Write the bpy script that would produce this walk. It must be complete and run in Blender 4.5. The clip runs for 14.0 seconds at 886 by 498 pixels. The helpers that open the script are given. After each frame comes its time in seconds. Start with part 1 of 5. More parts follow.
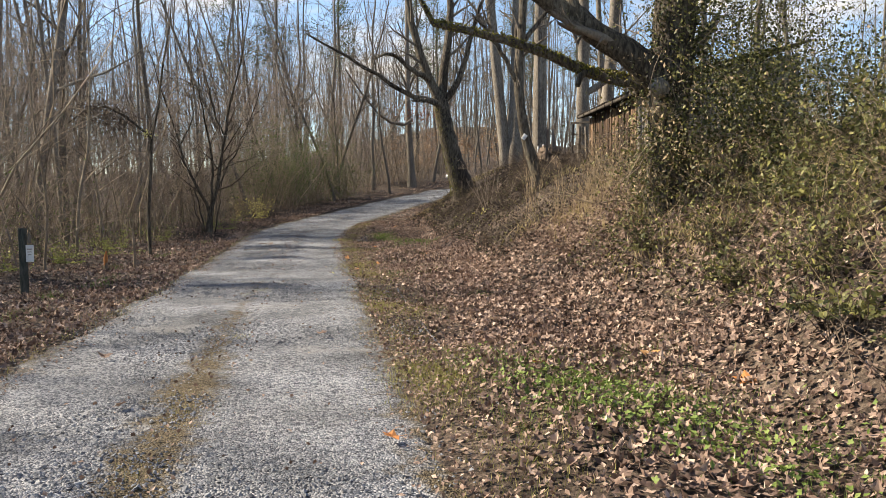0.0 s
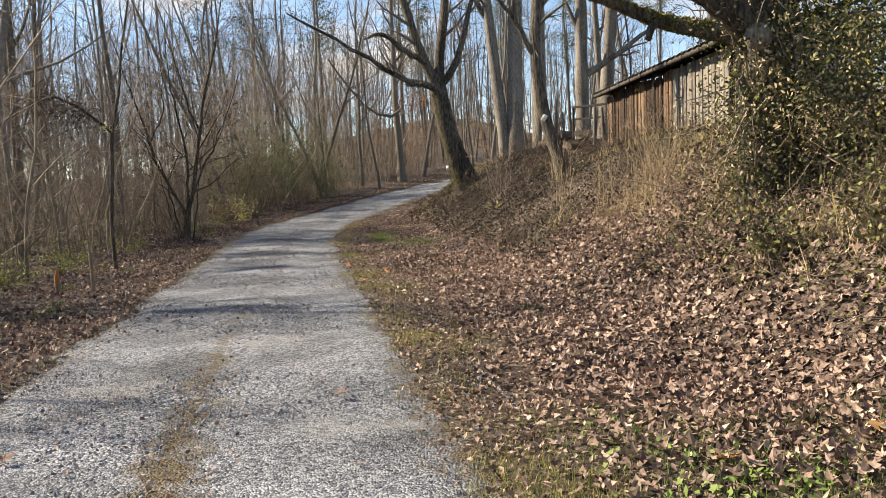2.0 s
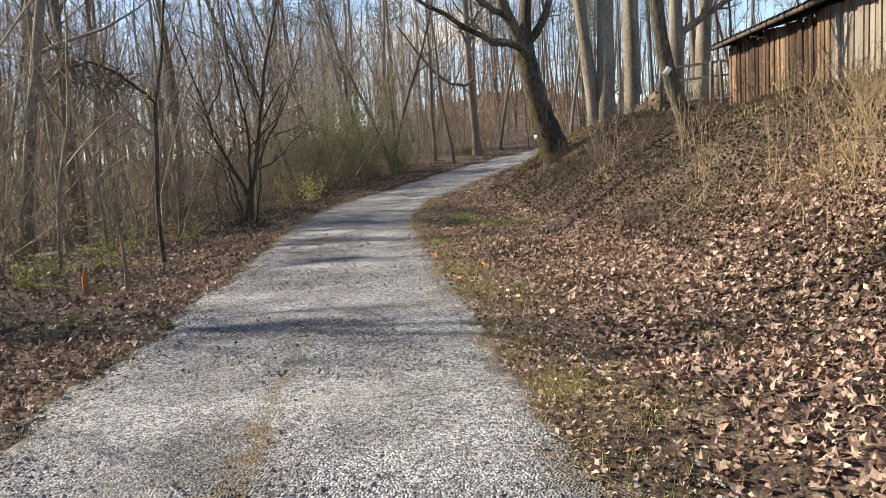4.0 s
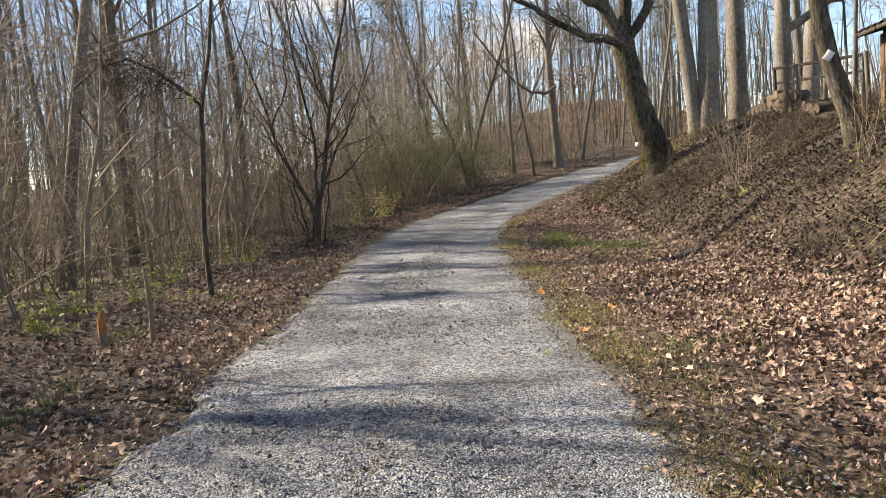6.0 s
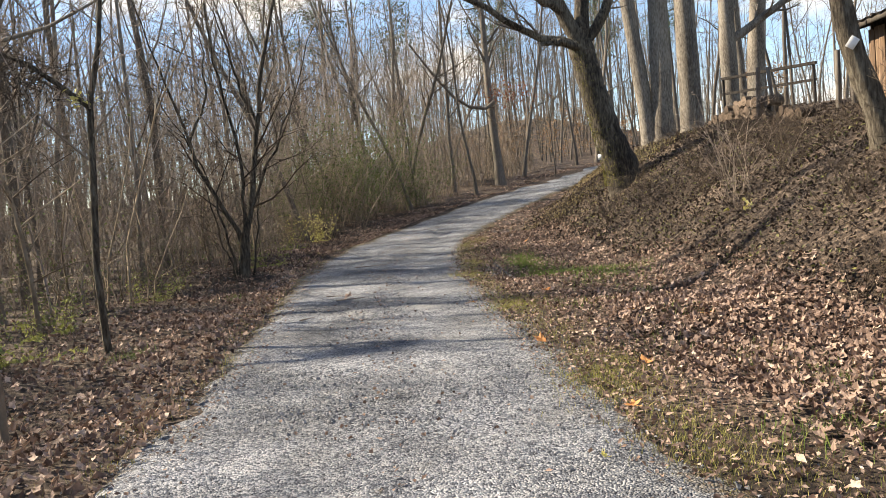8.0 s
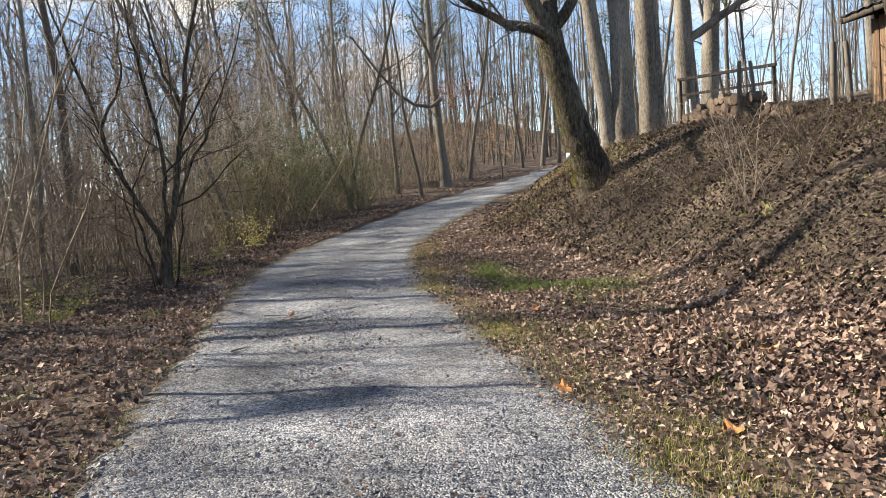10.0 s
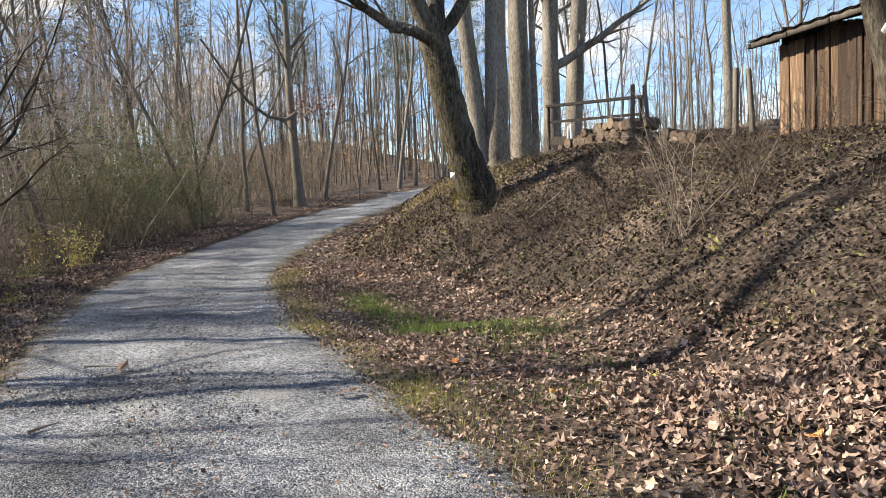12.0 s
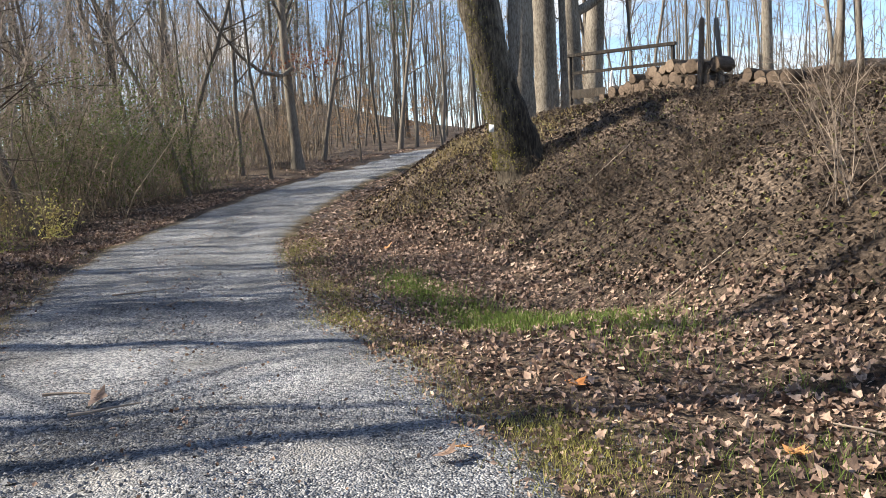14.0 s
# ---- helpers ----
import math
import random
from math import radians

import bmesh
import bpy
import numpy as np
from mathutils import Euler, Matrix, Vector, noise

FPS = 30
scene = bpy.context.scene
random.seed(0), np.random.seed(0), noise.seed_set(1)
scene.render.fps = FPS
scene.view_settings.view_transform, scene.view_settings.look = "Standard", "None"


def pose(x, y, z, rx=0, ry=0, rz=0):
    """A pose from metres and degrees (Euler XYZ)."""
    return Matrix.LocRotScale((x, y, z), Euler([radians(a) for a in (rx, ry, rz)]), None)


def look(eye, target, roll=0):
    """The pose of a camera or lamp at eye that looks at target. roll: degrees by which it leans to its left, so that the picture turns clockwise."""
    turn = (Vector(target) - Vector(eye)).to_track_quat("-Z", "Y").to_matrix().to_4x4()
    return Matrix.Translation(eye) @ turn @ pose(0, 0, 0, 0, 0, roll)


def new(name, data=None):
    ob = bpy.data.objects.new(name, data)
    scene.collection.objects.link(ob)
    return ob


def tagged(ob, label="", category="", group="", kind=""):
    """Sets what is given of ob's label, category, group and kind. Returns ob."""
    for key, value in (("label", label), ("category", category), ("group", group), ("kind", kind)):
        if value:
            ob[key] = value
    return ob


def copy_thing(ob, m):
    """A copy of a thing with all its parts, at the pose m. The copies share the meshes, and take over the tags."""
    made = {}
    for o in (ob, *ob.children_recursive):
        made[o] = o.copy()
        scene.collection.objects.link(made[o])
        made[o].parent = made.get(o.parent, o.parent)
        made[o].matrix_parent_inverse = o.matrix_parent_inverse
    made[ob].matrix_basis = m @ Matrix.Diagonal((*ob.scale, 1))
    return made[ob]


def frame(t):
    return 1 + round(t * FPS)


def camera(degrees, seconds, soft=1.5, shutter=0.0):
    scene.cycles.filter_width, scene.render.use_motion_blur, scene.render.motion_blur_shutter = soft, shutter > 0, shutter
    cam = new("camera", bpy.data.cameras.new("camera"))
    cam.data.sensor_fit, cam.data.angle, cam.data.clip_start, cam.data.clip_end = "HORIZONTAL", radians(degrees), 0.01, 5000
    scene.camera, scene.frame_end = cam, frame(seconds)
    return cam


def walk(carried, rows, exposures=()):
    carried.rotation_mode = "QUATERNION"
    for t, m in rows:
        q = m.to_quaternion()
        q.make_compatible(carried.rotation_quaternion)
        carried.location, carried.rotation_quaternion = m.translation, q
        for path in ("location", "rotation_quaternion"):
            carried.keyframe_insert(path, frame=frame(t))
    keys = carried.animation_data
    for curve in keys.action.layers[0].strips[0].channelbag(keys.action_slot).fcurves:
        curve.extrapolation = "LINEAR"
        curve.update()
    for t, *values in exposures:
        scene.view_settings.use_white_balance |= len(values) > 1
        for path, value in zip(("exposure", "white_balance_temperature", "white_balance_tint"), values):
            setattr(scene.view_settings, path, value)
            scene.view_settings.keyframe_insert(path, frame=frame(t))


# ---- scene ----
cam = camera(59.2, 14.0, soft=0.8)
METRES, EYE, TILT, LEAN, TURN = 17.2, 1.5, 0.0, 0.0, -4.1
ROWS = [
    (0.0, 0.0, 0.0, 0.0, -0.0, -4.32, 0.06),
    (0.5, -0.0094, 0.0385, -0.0009, -0.19, -4.01, 0.27),
    (1.0, -0.0181, 0.0762, -0.0013, -0.71, -3.92, 0.83),
    (1.5, -0.0273, 0.1146, -0.0015, -1.26, -4.21, 1.44),
    (2.0, -0.0365, 0.1542, -0.0019, -1.28, -4.78, 2.0),
    (2.5, -0.0482, 0.1959, -0.0028, -0.72, -5.61, 2.37),
    (3.0, -0.0563, 0.2376, -0.0029, 0.57, -6.53, 2.66),
    (5.5, -0.0934, 0.4313, -0.0041, 7.9, -5.64, 3.57),
    (6.0, -0.1051, 0.4665, -0.0038, 8.84, -5.1, 3.74),
    (6.5, -0.1152, 0.4984, -0.0042, 9.08, -4.59, 4.21),
    (7.0, -0.1257, 0.5308, -0.0041, 6.02, -4.13, 4.86),
    (9.5, -0.1676, 0.6829, -0.0062, 1.86, -3.97, 4.67),
    (10.0, -0.1744, 0.7111, -0.0061, -0.93, -4.11, 4.17),
    (10.5, -0.1814, 0.7416, -0.0067, -4.16, -3.95, 3.5),
    (11.0, -0.1868, 0.7717, -0.0064, -7.47, -3.53, 2.94),
    (11.5, -0.1938, 0.802, -0.0066, -10.32, -3.07, 2.35),
    (12.0, -0.1994, 0.8336, -0.007, -12.25, -3.03, 1.97),
    (12.5, -0.2033, 0.8684, -0.0074, -13.08, -3.36, 1.78),
    (13.0, -0.2064, 0.9039, -0.008, -13.24, -4.16, 1.88),
    (13.5, -0.211, 0.9399, -0.0088, -13.04, -5.01, 2.22),
    (14.0, -0.2173, 0.9742, -0.009, -12.93, -5.78, 2.66),
]
walk(cam, [(t, pose(0, 0, EYE, TILT, LEAN, TURN) @ pose(METRES * x, METRES * y, METRES * z, 90 + pitch, roll, yaw)) for t, x, y, z, yaw, pitch, roll in ROWS],
     exposures=[(0.0, 1.24, 7600, 10), (6.5, 1.48, 7850, 10), (10.0, 1.43, 7350, 9), (14.0, 1.42, 7100, 9)])

# ---- sky and sun ----
SUN_ELEV, SUN_DIR = 38.0, Vector((-1.0, 0.33, 0.0)).normalized()
world = bpy.data.worlds.new("sky")
scene.world = world
world.use_nodes = True
wn = world.node_tree.nodes
wl = world.node_tree.links
wn.clear()
w_out = wn.new("ShaderNodeOutputWorld")
w_bg = wn.new("ShaderNodeBackground")
w_sky = wn.new("ShaderNodeTexSky")
w_sky.sky_type = "NISHITA"
w_sky.sun_disc = False
w_sky.sun_elevation = radians(SUN_ELEV)
w_sky.sun_rotation = math.atan2(SUN_DIR.x, SUN_DIR.y)
w_sky.air_density, w_sky.dust_density, w_sky.ozone_density = 0.8, 0.05, 3.0
w_tc = wn.new("ShaderNodeTexCoord")
w_map = wn.new("ShaderNodeMapping")
w_map.inputs["Scale"].default_value = (1.6, 1.6, 4.0)
w_cl = wn.new("ShaderNodeTexNoise")
w_cl.inputs["Scale"].default_value = 2.2
w_cl.inputs["Detail"].default_value = 7.0
w_cl.inputs["Roughness"].default_value = 0.58
w_rmp = wn.new("ShaderNodeValToRGB")
w_rmp.color_ramp.elements[0].position, w_rmp.color_ramp.elements[1].position = 0.53, 0.66
w_mix = wn.new("ShaderNodeMix")
w_mix.data_type = "RGBA"
wl.new(w_tc.outputs["Generated"], w_map.inputs["Vector"])
wl.new(w_map.outputs["Vector"], w_cl.inputs["Vector"])
wl.new(w_cl.outputs["Fac"], w_rmp.inputs["Fac"])
wl.new(w_rmp.outputs["Color"], w_mix.inputs["Factor"])
wl.new(w_sky.outputs["Color"], w_mix.inputs["A"])
w_mix.inputs["B"].default_value = (4.4, 4.4, 4.5, 1.0)
wl.new(w_mix.outputs["Result"], w_bg.inputs["Color"])
w_bg.inputs["Strength"].default_value = 0.102
wl.new(w_bg.outputs["Background"], w_out.inputs["Surface"])

sun = new("sun", bpy.data.lights.new("sun", "SUN"))
sun.data.energy, sun.data.angle, sun.data.color = 5.0, radians(0.7), (1.0, 0.93, 0.82)
s_from = SUN_DIR * math.cos(radians(SUN_ELEV)) + Vector((0, 0, math.sin(radians(SUN_ELEV))))
sun.matrix_world = look(s_from * 60, (0, 0, 0))


# ---- materials ----
def material(name, colours, scale=6.0, detail=6.0, rough=0.85, bump=0.3, stretch=(1, 1, 1), island=0.0, obj_rand=0.0, big=0.35, big_scale=0.7, dist=0.02, coords="Object", trans=0.0):
    """Noise-driven surface with colour at two scales and fine relief; island and obj_rand vary it piece by piece."""
    m = bpy.data.materials.new(name)
    m.use_nodes = True
    n, l = m.node_tree.nodes, m.node_tree.links
    b = n["Principled BSDF"]
    b.inputs["Roughness"].default_value = rough
    b.inputs["Specular IOR Level"].default_value = 0.25
    tc, mp = n.new("ShaderNodeTexCoord"), n.new("ShaderNodeMapping")
    mp.inputs["Scale"].default_value = stretch
    l.new(tc.outputs[coords], mp.inputs["Vector"])
    f = n.new("ShaderNodeTexNoise")
    f.inputs["Scale"].default_value, f.inputs["Detail"].default_value, f.inputs["Roughness"].default_value = scale, detail, 0.65
    l.new(mp.outputs["Vector"], f.inputs["Vector"])
    g = n.new("ShaderNodeTexNoise")
    g.inputs["Scale"].default_value, g.inputs["Detail"].default_value = big_scale, 3.0
    l.new(mp.outputs["Vector"], g.inputs["Vector"])
    add = n.new("ShaderNodeMath")
    add.operation = "MULTIPLY_ADD"
    l.new(g.outputs["Fac"], add.inputs[0])
    add.inputs[1].default_value = big
    l.new(f.outputs["Fac"], add.inputs[2])
    fac = add.outputs[0]
    off = big * 0.5
    for amount, node, out in ((island, "ShaderNodeNewGeometry", "Random Per Island"), (obj_rand, "ShaderNodeObjectInfo", "Random")):
        if amount:
            r, a2 = n.new(node), n.new("ShaderNodeMath")
            a2.operation = "MULTIPLY_ADD"
            l.new(r.outputs[out], a2.inputs[0])
            a2.inputs[1].default_value = amount
            l.new(fac, a2.inputs[2])
            fac = a2.outputs[0]
            off += amount * 0.5
    sub = n.new("ShaderNodeMath")
    sub.operation = "SUBTRACT"
    l.new(fac, sub.inputs[0])
    sub.inputs[1].default_value = off
    cr = n.new("ShaderNodeValToRGB")
    els = cr.color_ramp.elements
    spread = 0.16 + (island + obj_rand) * 0.5
    for i, c in enumerate(colours):
        p = 0.5 + spread * (2 * i / (len(colours) - 1) - 1)
        e = els[i] if i < 2 else els.new(p)
        e.position, e.color = p, (*c, 1)
    l.new(sub.outputs[0], cr.inputs["Fac"])
    l.new(cr.outputs["Color"], b.inputs["Base Color"])
    if bump:
        bp = n.new("ShaderNodeBump")
        bp.inputs["Strength"].default_value, bp.inputs["Distance"].default_value = bump, dist
        l.new(f.outputs["Fac"], bp.inputs["Height"])
        l.new(bp.outputs["Normal"], b.inputs["Normal"])
    if trans:
        t, mx = n.new("ShaderNodeBsdfTranslucent"), n.new("ShaderNodeMixShader")
        l.new(cr.outputs["Color"], t.inputs["Color"])
        mx.inputs["Fac"].default_value = trans
        l.new(b.outputs["BSDF"], mx.inputs[1])
        l.new(t.outputs["BSDF"], mx.inputs[2])
        l.new(mx.outputs["Shader"], n["Material Output"].inputs["Surface"])
    return m


def gravel_material():
    """Crushed grey limestone: stone cells, larger drifts, brown leaf debris along the crown between the wheel tracks."""
    m = bpy.data.materials.new("gravel")
    m.use_nodes = True
    n, l = m.node_tree.nodes, m.node_tree.links
    b = n["Principled BSDF"]
    b.inputs["Roughness"].default_value = 0.9
    b.inputs["Specular IOR Level"].default_value = 0.2
    uv = n.new("ShaderNodeUVMap")
    uv.uv_map = "lane"
    cells = []
    for sc in (74.0, 31.0):
        v = n.new("ShaderNodeTexVoronoi")
        v.inputs["Scale"].default_value = sc
        l.new(uv.outputs["UV"], v.inputs["Vector"])
        cells.append(v)
    hue = n.new("ShaderNodeSeparateColor")
    l.new(cells[0].outputs["Color"], hue.inputs["Color"])
    hue2 = n.new("ShaderNodeSeparateColor")
    l.new(cells[1].outputs["Color"], hue2.inputs["Color"])
    mean = n.new("ShaderNodeMath")
    mean.operation = "MULTIPLY_ADD"
    l.new(hue2.outputs["Red"], mean.inputs[0])
    mean.inputs[1].default_value = 0.5
    l.new(hue.outputs["Green"], mean.inputs[2])
    cr = n.new("ShaderNodeValToRGB")
    e = cr.color_ramp.elements
    e[0].position, e[0].color = 0.08, (0.045, 0.048, 0.058, 1)
    e[1].position, e[1].color = 1.0, (0.4, 0.408, 0.425, 1)
    e.new(0.55).color = (0.14, 0.153, 0.18, 1)
    e.new(0.85).color = (0.24, 0.253, 0.28, 1)
    l.new(mean.outputs[0], cr.inputs["Fac"])
    big = n.new("ShaderNodeTexNoise")
    big.inputs["Scale"].default_value, big.inputs["Detail"].default_value = 0.9, 5.0
    l.new(uv.outputs["UV"], big.inputs["Vector"])
    tone = n.new("ShaderNodeMapRange")
    tone.inputs["From Min"].default_value, tone.inputs["From Max"].default_value = 0.3, 0.7
    tone.inputs["To Min"].default_value, tone.inputs["To Max"].default_value = 0.42, 1.15
    l.new(big.outputs["Fac"], tone.inputs["Value"])
    mul = n.new("ShaderNodeMix")
    mul.data_type, mul.blend_type = "RGBA", "MULTIPLY"
    mul.inputs["Factor"].default_value = 1.0
    l.new(cr.outputs["Color"], mul.inputs["A"])
    l.new(tone.outputs["Result"], mul.inputs["B"])
    dn0 = n.new("ShaderNodeTexNoise")
    dn0.inputs["Scale"].default_value, dn0.inputs["Detail"].default_value, dn0.inputs["Roughness"].default_value = 0.75, 8.0, 0.62
    l.new(uv.outputs["UV"], dn0.inputs["Vector"])
    dust = n.new("ShaderNodeMapRange")
    dust.inputs["From Min"].default_value, dust.inputs["From Max"].default_value = 0.57, 0.68
    dust.inputs["To Max"].default_value = 0.45
    l.new(dn0.outputs["Fac"], dust.inputs["Value"])
    dmx = n.new("ShaderNodeMix")
    dmx.data_type = "RGBA"
    l.new(dust.outputs["Result"], dmx.inputs["Factor"])
    l.new(mul.outputs["Result"], dmx.inputs["A"])
    dmx.inputs["B"].default_value = (0.34, 0.33, 0.315, 1)
    # debris: along the crown and the edges
    sep = n.new("ShaderNodeSeparateXYZ")
    l.new(uv.outputs["UV"], sep.inputs["Vector"])
    ab = n.new("ShaderNodeMath")
    ab.operation = "ABSOLUTE"
    l.new(sep.outputs["X"], ab.inputs[0])
    curve = n.new("ShaderNodeValToRGB")
    ce = curve.color_ramp.elements
    ce[0].position, ce[0].color = 0.0, (0.66, 0.66, 0.66, 1)
    ce[1].position, ce[1].color = 0.95, (0.85, 0.85, 0.85, 1)
    ce.new(0.17).color = (0.33, 0.33, 0.33, 1)
    ce.new(0.55).color = (0.30, 0.30, 0.30, 1)
    ce.new(0.74).color = (0.52, 0.52, 0.52, 1)
    half = n.new("ShaderNodeMath")
    half.operation = "DIVIDE"
    half.inputs[1].default_value = 2.0
    l.new(ab.outputs[0], half.inputs[0])
    l.new(half.outputs[0], curve.inputs["Fac"])
    dn = n.new("ShaderNodeTexNoise")
    dn.inputs["Scale"].default_value, dn.inputs["Detail"].default_value, dn.inputs["Roughness"].default_value = 3.5, 9.0, 0.72
    l.new(uv.outputs["UV"], dn.inputs["Vector"])
    fade = n.new("ShaderNodeMapRange")
    fade.inputs["From Min"].default_value, fade.inputs["From Max"].default_value = 6.0, 15.0
    fade.inputs["To Min"].default_value, fade.inputs["To Max"].default_value = 0.14, -0.24
    l.new(sep.outputs["Y"], fade.inputs["Value"])
    core = n.new("ShaderNodeMapRange")
    core.inputs["From Min"].default_value, core.inputs["From Max"].default_value = 0.45, 0.3
    l.new(ab.outputs[0], core.inputs["Value"])
    cf = n.new("ShaderNodeMath")
    cf.operation = "MULTIPLY_ADD"
    l.new(fade.outputs["Result"], cf.inputs[0])
    l.new(core.outputs["Result"], cf.inputs[1])
    l.new(curve.outputs["Color"], cf.inputs[2])
    sm = n.new("ShaderNodeMath")
    sm.operation = "ADD"
    l.new(cf.outputs[0], sm.inputs[0])
    l.new(dn.outputs["Fac"], sm.inputs[1])
    th = n.new("ShaderNodeMapRange")
    th.inputs["From Min"].default_value, th.inputs["From Max"].default_value = 1.0, 1.2
    l.new(sm.outputs[0], th.inputs["Value"])
    mx = n.new("ShaderNodeMix")
    mx.data_type = "RGBA"
    l.new(th.outputs["Result"], mx.inputs["Factor"])
    l.new(dmx.outputs["Result"], mx.inputs["A"])
    dc = n.new("ShaderNodeValToRGB")
    dc.color_ramp.elements[0].color, dc.color_ramp.elements[1].color = (0.035, 0.028, 0.018, 1), (0.19, 0.15, 0.095, 1)
    l.new(hue.outputs["Blue"], dc.inputs["Fac"])
    l.new(dc.outputs["Color"], mx.inputs["B"])
    l.new(mx.outputs["Result"], b.inputs["Base Color"])
    bp = n.new("ShaderNodeBump")
    bp.inputs["Strength"].default_value, bp.inputs["Distance"].default_value = 1.0, 0.02
    bp.invert = True
    l.new(cells[0].outputs["Distance"], bp.inputs["Height"])
    l.new(bp.outputs["Normal"], b.inputs["Normal"])
    return m


M_GRAVEL = gravel_material()
M_STONE = material("gravel_stone", [(0.055, 0.059, 0.07), (0.165, 0.171, 0.187), (0.35, 0.358, 0.375)], scale=40, island=0.5, bump=0.2, dist=0.003)
M_SOIL = material("leaf_mould", [(0.016, 0.012, 0.009), (0.045, 0.032, 0.024), (0.092, 0.067, 0.051), (0.2, 0.153, 0.118)], scale=16, detail=9, bump=1.0, dist=0.06, big=0.5, big_scale=0.6)
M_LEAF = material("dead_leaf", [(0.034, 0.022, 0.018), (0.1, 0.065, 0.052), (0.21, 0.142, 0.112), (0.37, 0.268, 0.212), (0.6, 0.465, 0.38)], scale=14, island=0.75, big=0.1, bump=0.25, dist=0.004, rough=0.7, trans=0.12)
# dark brown leaf, lowered further so its colour holds the bank's shade
M_LEAF_SHADE = material("bank_leaf_shaded", [(0.012, 0.009, 0.007), (0.03, 0.021, 0.017), (0.06, 0.043, 0.034), (0.17, 0.133, 0.107)], scale=14, island=0.75, big=0.1, bump=0.25, dist=0.004, rough=0.7, trans=0.1)
M_ORANGE = material("orange_leaf", [(0.36, 0.13, 0.04), (0.52, 0.24, 0.09), (0.62, 0.36, 0.16)], scale=20, obj_rand=0.5, bump=0.3, dist=0.004, rough=0.6, trans=0.15)
M_YELLOW = material("yellow_leaf", [(0.50, 0.43, 0.10), (0.66, 0.60, 0.20), (0.74, 0.70, 0.36)], scale=20, island=0.4, bump=0.2, dist=0.004, rough=0.6, trans=0.3)
M_GRASS = material("grass", [(0.06, 0.095, 0.022), (0.135, 0.195, 0.046), (0.25, 0.31, 0.095)], scale=5, island=0.5, bump=0, rough=0.6, trans=0.25)
M_STRAW = material("dry_grass", [(0.20, 0.15, 0.06), (0.34, 0.27, 0.13), (0.46, 0.38, 0.21)], scale=5, island=0.5, bump=0, rough=0.7, trans=0.2)
M_IVY = material("ivy_leaf", [(0.022, 0.026, 0.011), (0.06, 0.066, 0.024), (0.14, 0.14, 0.048), (0.34, 0.31, 0.11)], scale=9, island=0.7, bump=0.2, dist=0.004, rough=0.5, trans=0.2)
M_OLIVE = material("olive_leaf", [(0.055, 0.075, 0.024), (0.12, 0.15, 0.048), (0.22, 0.255, 0.09)], scale=9, island=0.6, bump=0, rough=0.6, trans=0.3)
M_PINE = material("pine_needle", [(0.03, 0.055, 0.025), (0.07, 0.10, 0.045), (0.11, 0.14, 0.065)], scale=9, island=0.5, bump=0, rough=0.6, trans=0.1)
M_BARK_OAK = material("oak_bark", [(0.02, 0.016, 0.012), (0.052, 0.042, 0.031), (0.1, 0.083, 0.062), (0.16, 0.14, 0.108)], scale=11, detail=9, bump=1.0, dist=0.05, stretch=(2.2, 2.2, 0.5), big=0.45)
M_BARK_BEECH = material("smooth_bark", [(0.075, 0.063, 0.052), (0.155, 0.135, 0.112), (0.25, 0.225, 0.19)], scale=16, detail=9, bump=0.5, dist=0.012, stretch=(1.6, 1.6, 0.45), big=0.55, big_scale=1.2)
M_BARK_GREY = material("grey_bark", [(0.06, 0.05, 0.042), (0.135, 0.115, 0.095), (0.22, 0.195, 0.165)], scale=13, bump=0.7, dist=0.02, stretch=(2, 2, 0.5), big=0.4, obj_rand=0.25)
M_TWIG = material("twig", [(0.11, 0.083, 0.068), (0.25, 0.20, 0.163), (0.42, 0.35, 0.29)], scale=3, bump=0, island=0.35, obj_rand=0.25, big=0.2)
M_STEM = material("thicket_stem", [(0.06, 0.046, 0.034), (0.19, 0.148, 0.106), (0.5, 0.405, 0.295)], scale=3, bump=0, island=0.6, big=0.2)
M_VINE = material("dead_vine", [(0.035, 0.026, 0.02), (0.085, 0.064, 0.048), (0.2, 0.158, 0.12)], scale=3, bump=0, island=0.6, big=0.2)
M_LOG = material("log_bark", [(0.022, 0.017, 0.013), (0.055, 0.042, 0.032), (0.12, 0.094, 0.073)], scale=13, bump=0.8, dist=0.02, stretch=(0.6, 2, 2), obj_rand=0.3)
M_TAN = material("dry_stalk", [(0.22, 0.165, 0.10), (0.34, 0.26, 0.165), (0.46, 0.36, 0.24)], scale=3, bump=0, island=0.5, big=0.2)
M_MOSS = material("moss", [(0.06, 0.06, 0.012), (0.15, 0.14, 0.03), (0.27, 0.25, 0.07)], scale=22, bump=1.0, dist=0.03)
M_BOARD = material("barn_board", [(0.018, 0.012, 0.009), (0.055, 0.035, 0.024), (0.15, 0.095, 0.06), (0.36, 0.25, 0.165)], scale=7, detail=8, bump=0.6, dist=0.01, stretch=(3, 3, 0.25), obj_rand=0.45, big=0.3)
M_GREYWOOD = material("weathered_wood", [(0.10, 0.085, 0.07), (0.2, 0.175, 0.15), (0.31, 0.285, 0.25)], scale=7, detail=8, bump=0.5, dist=0.008, stretch=(3, 3, 0.3), obj_rand=0.3, big=0.3)
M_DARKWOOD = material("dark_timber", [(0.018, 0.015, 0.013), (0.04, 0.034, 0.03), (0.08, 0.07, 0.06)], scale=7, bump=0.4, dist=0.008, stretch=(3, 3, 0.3))
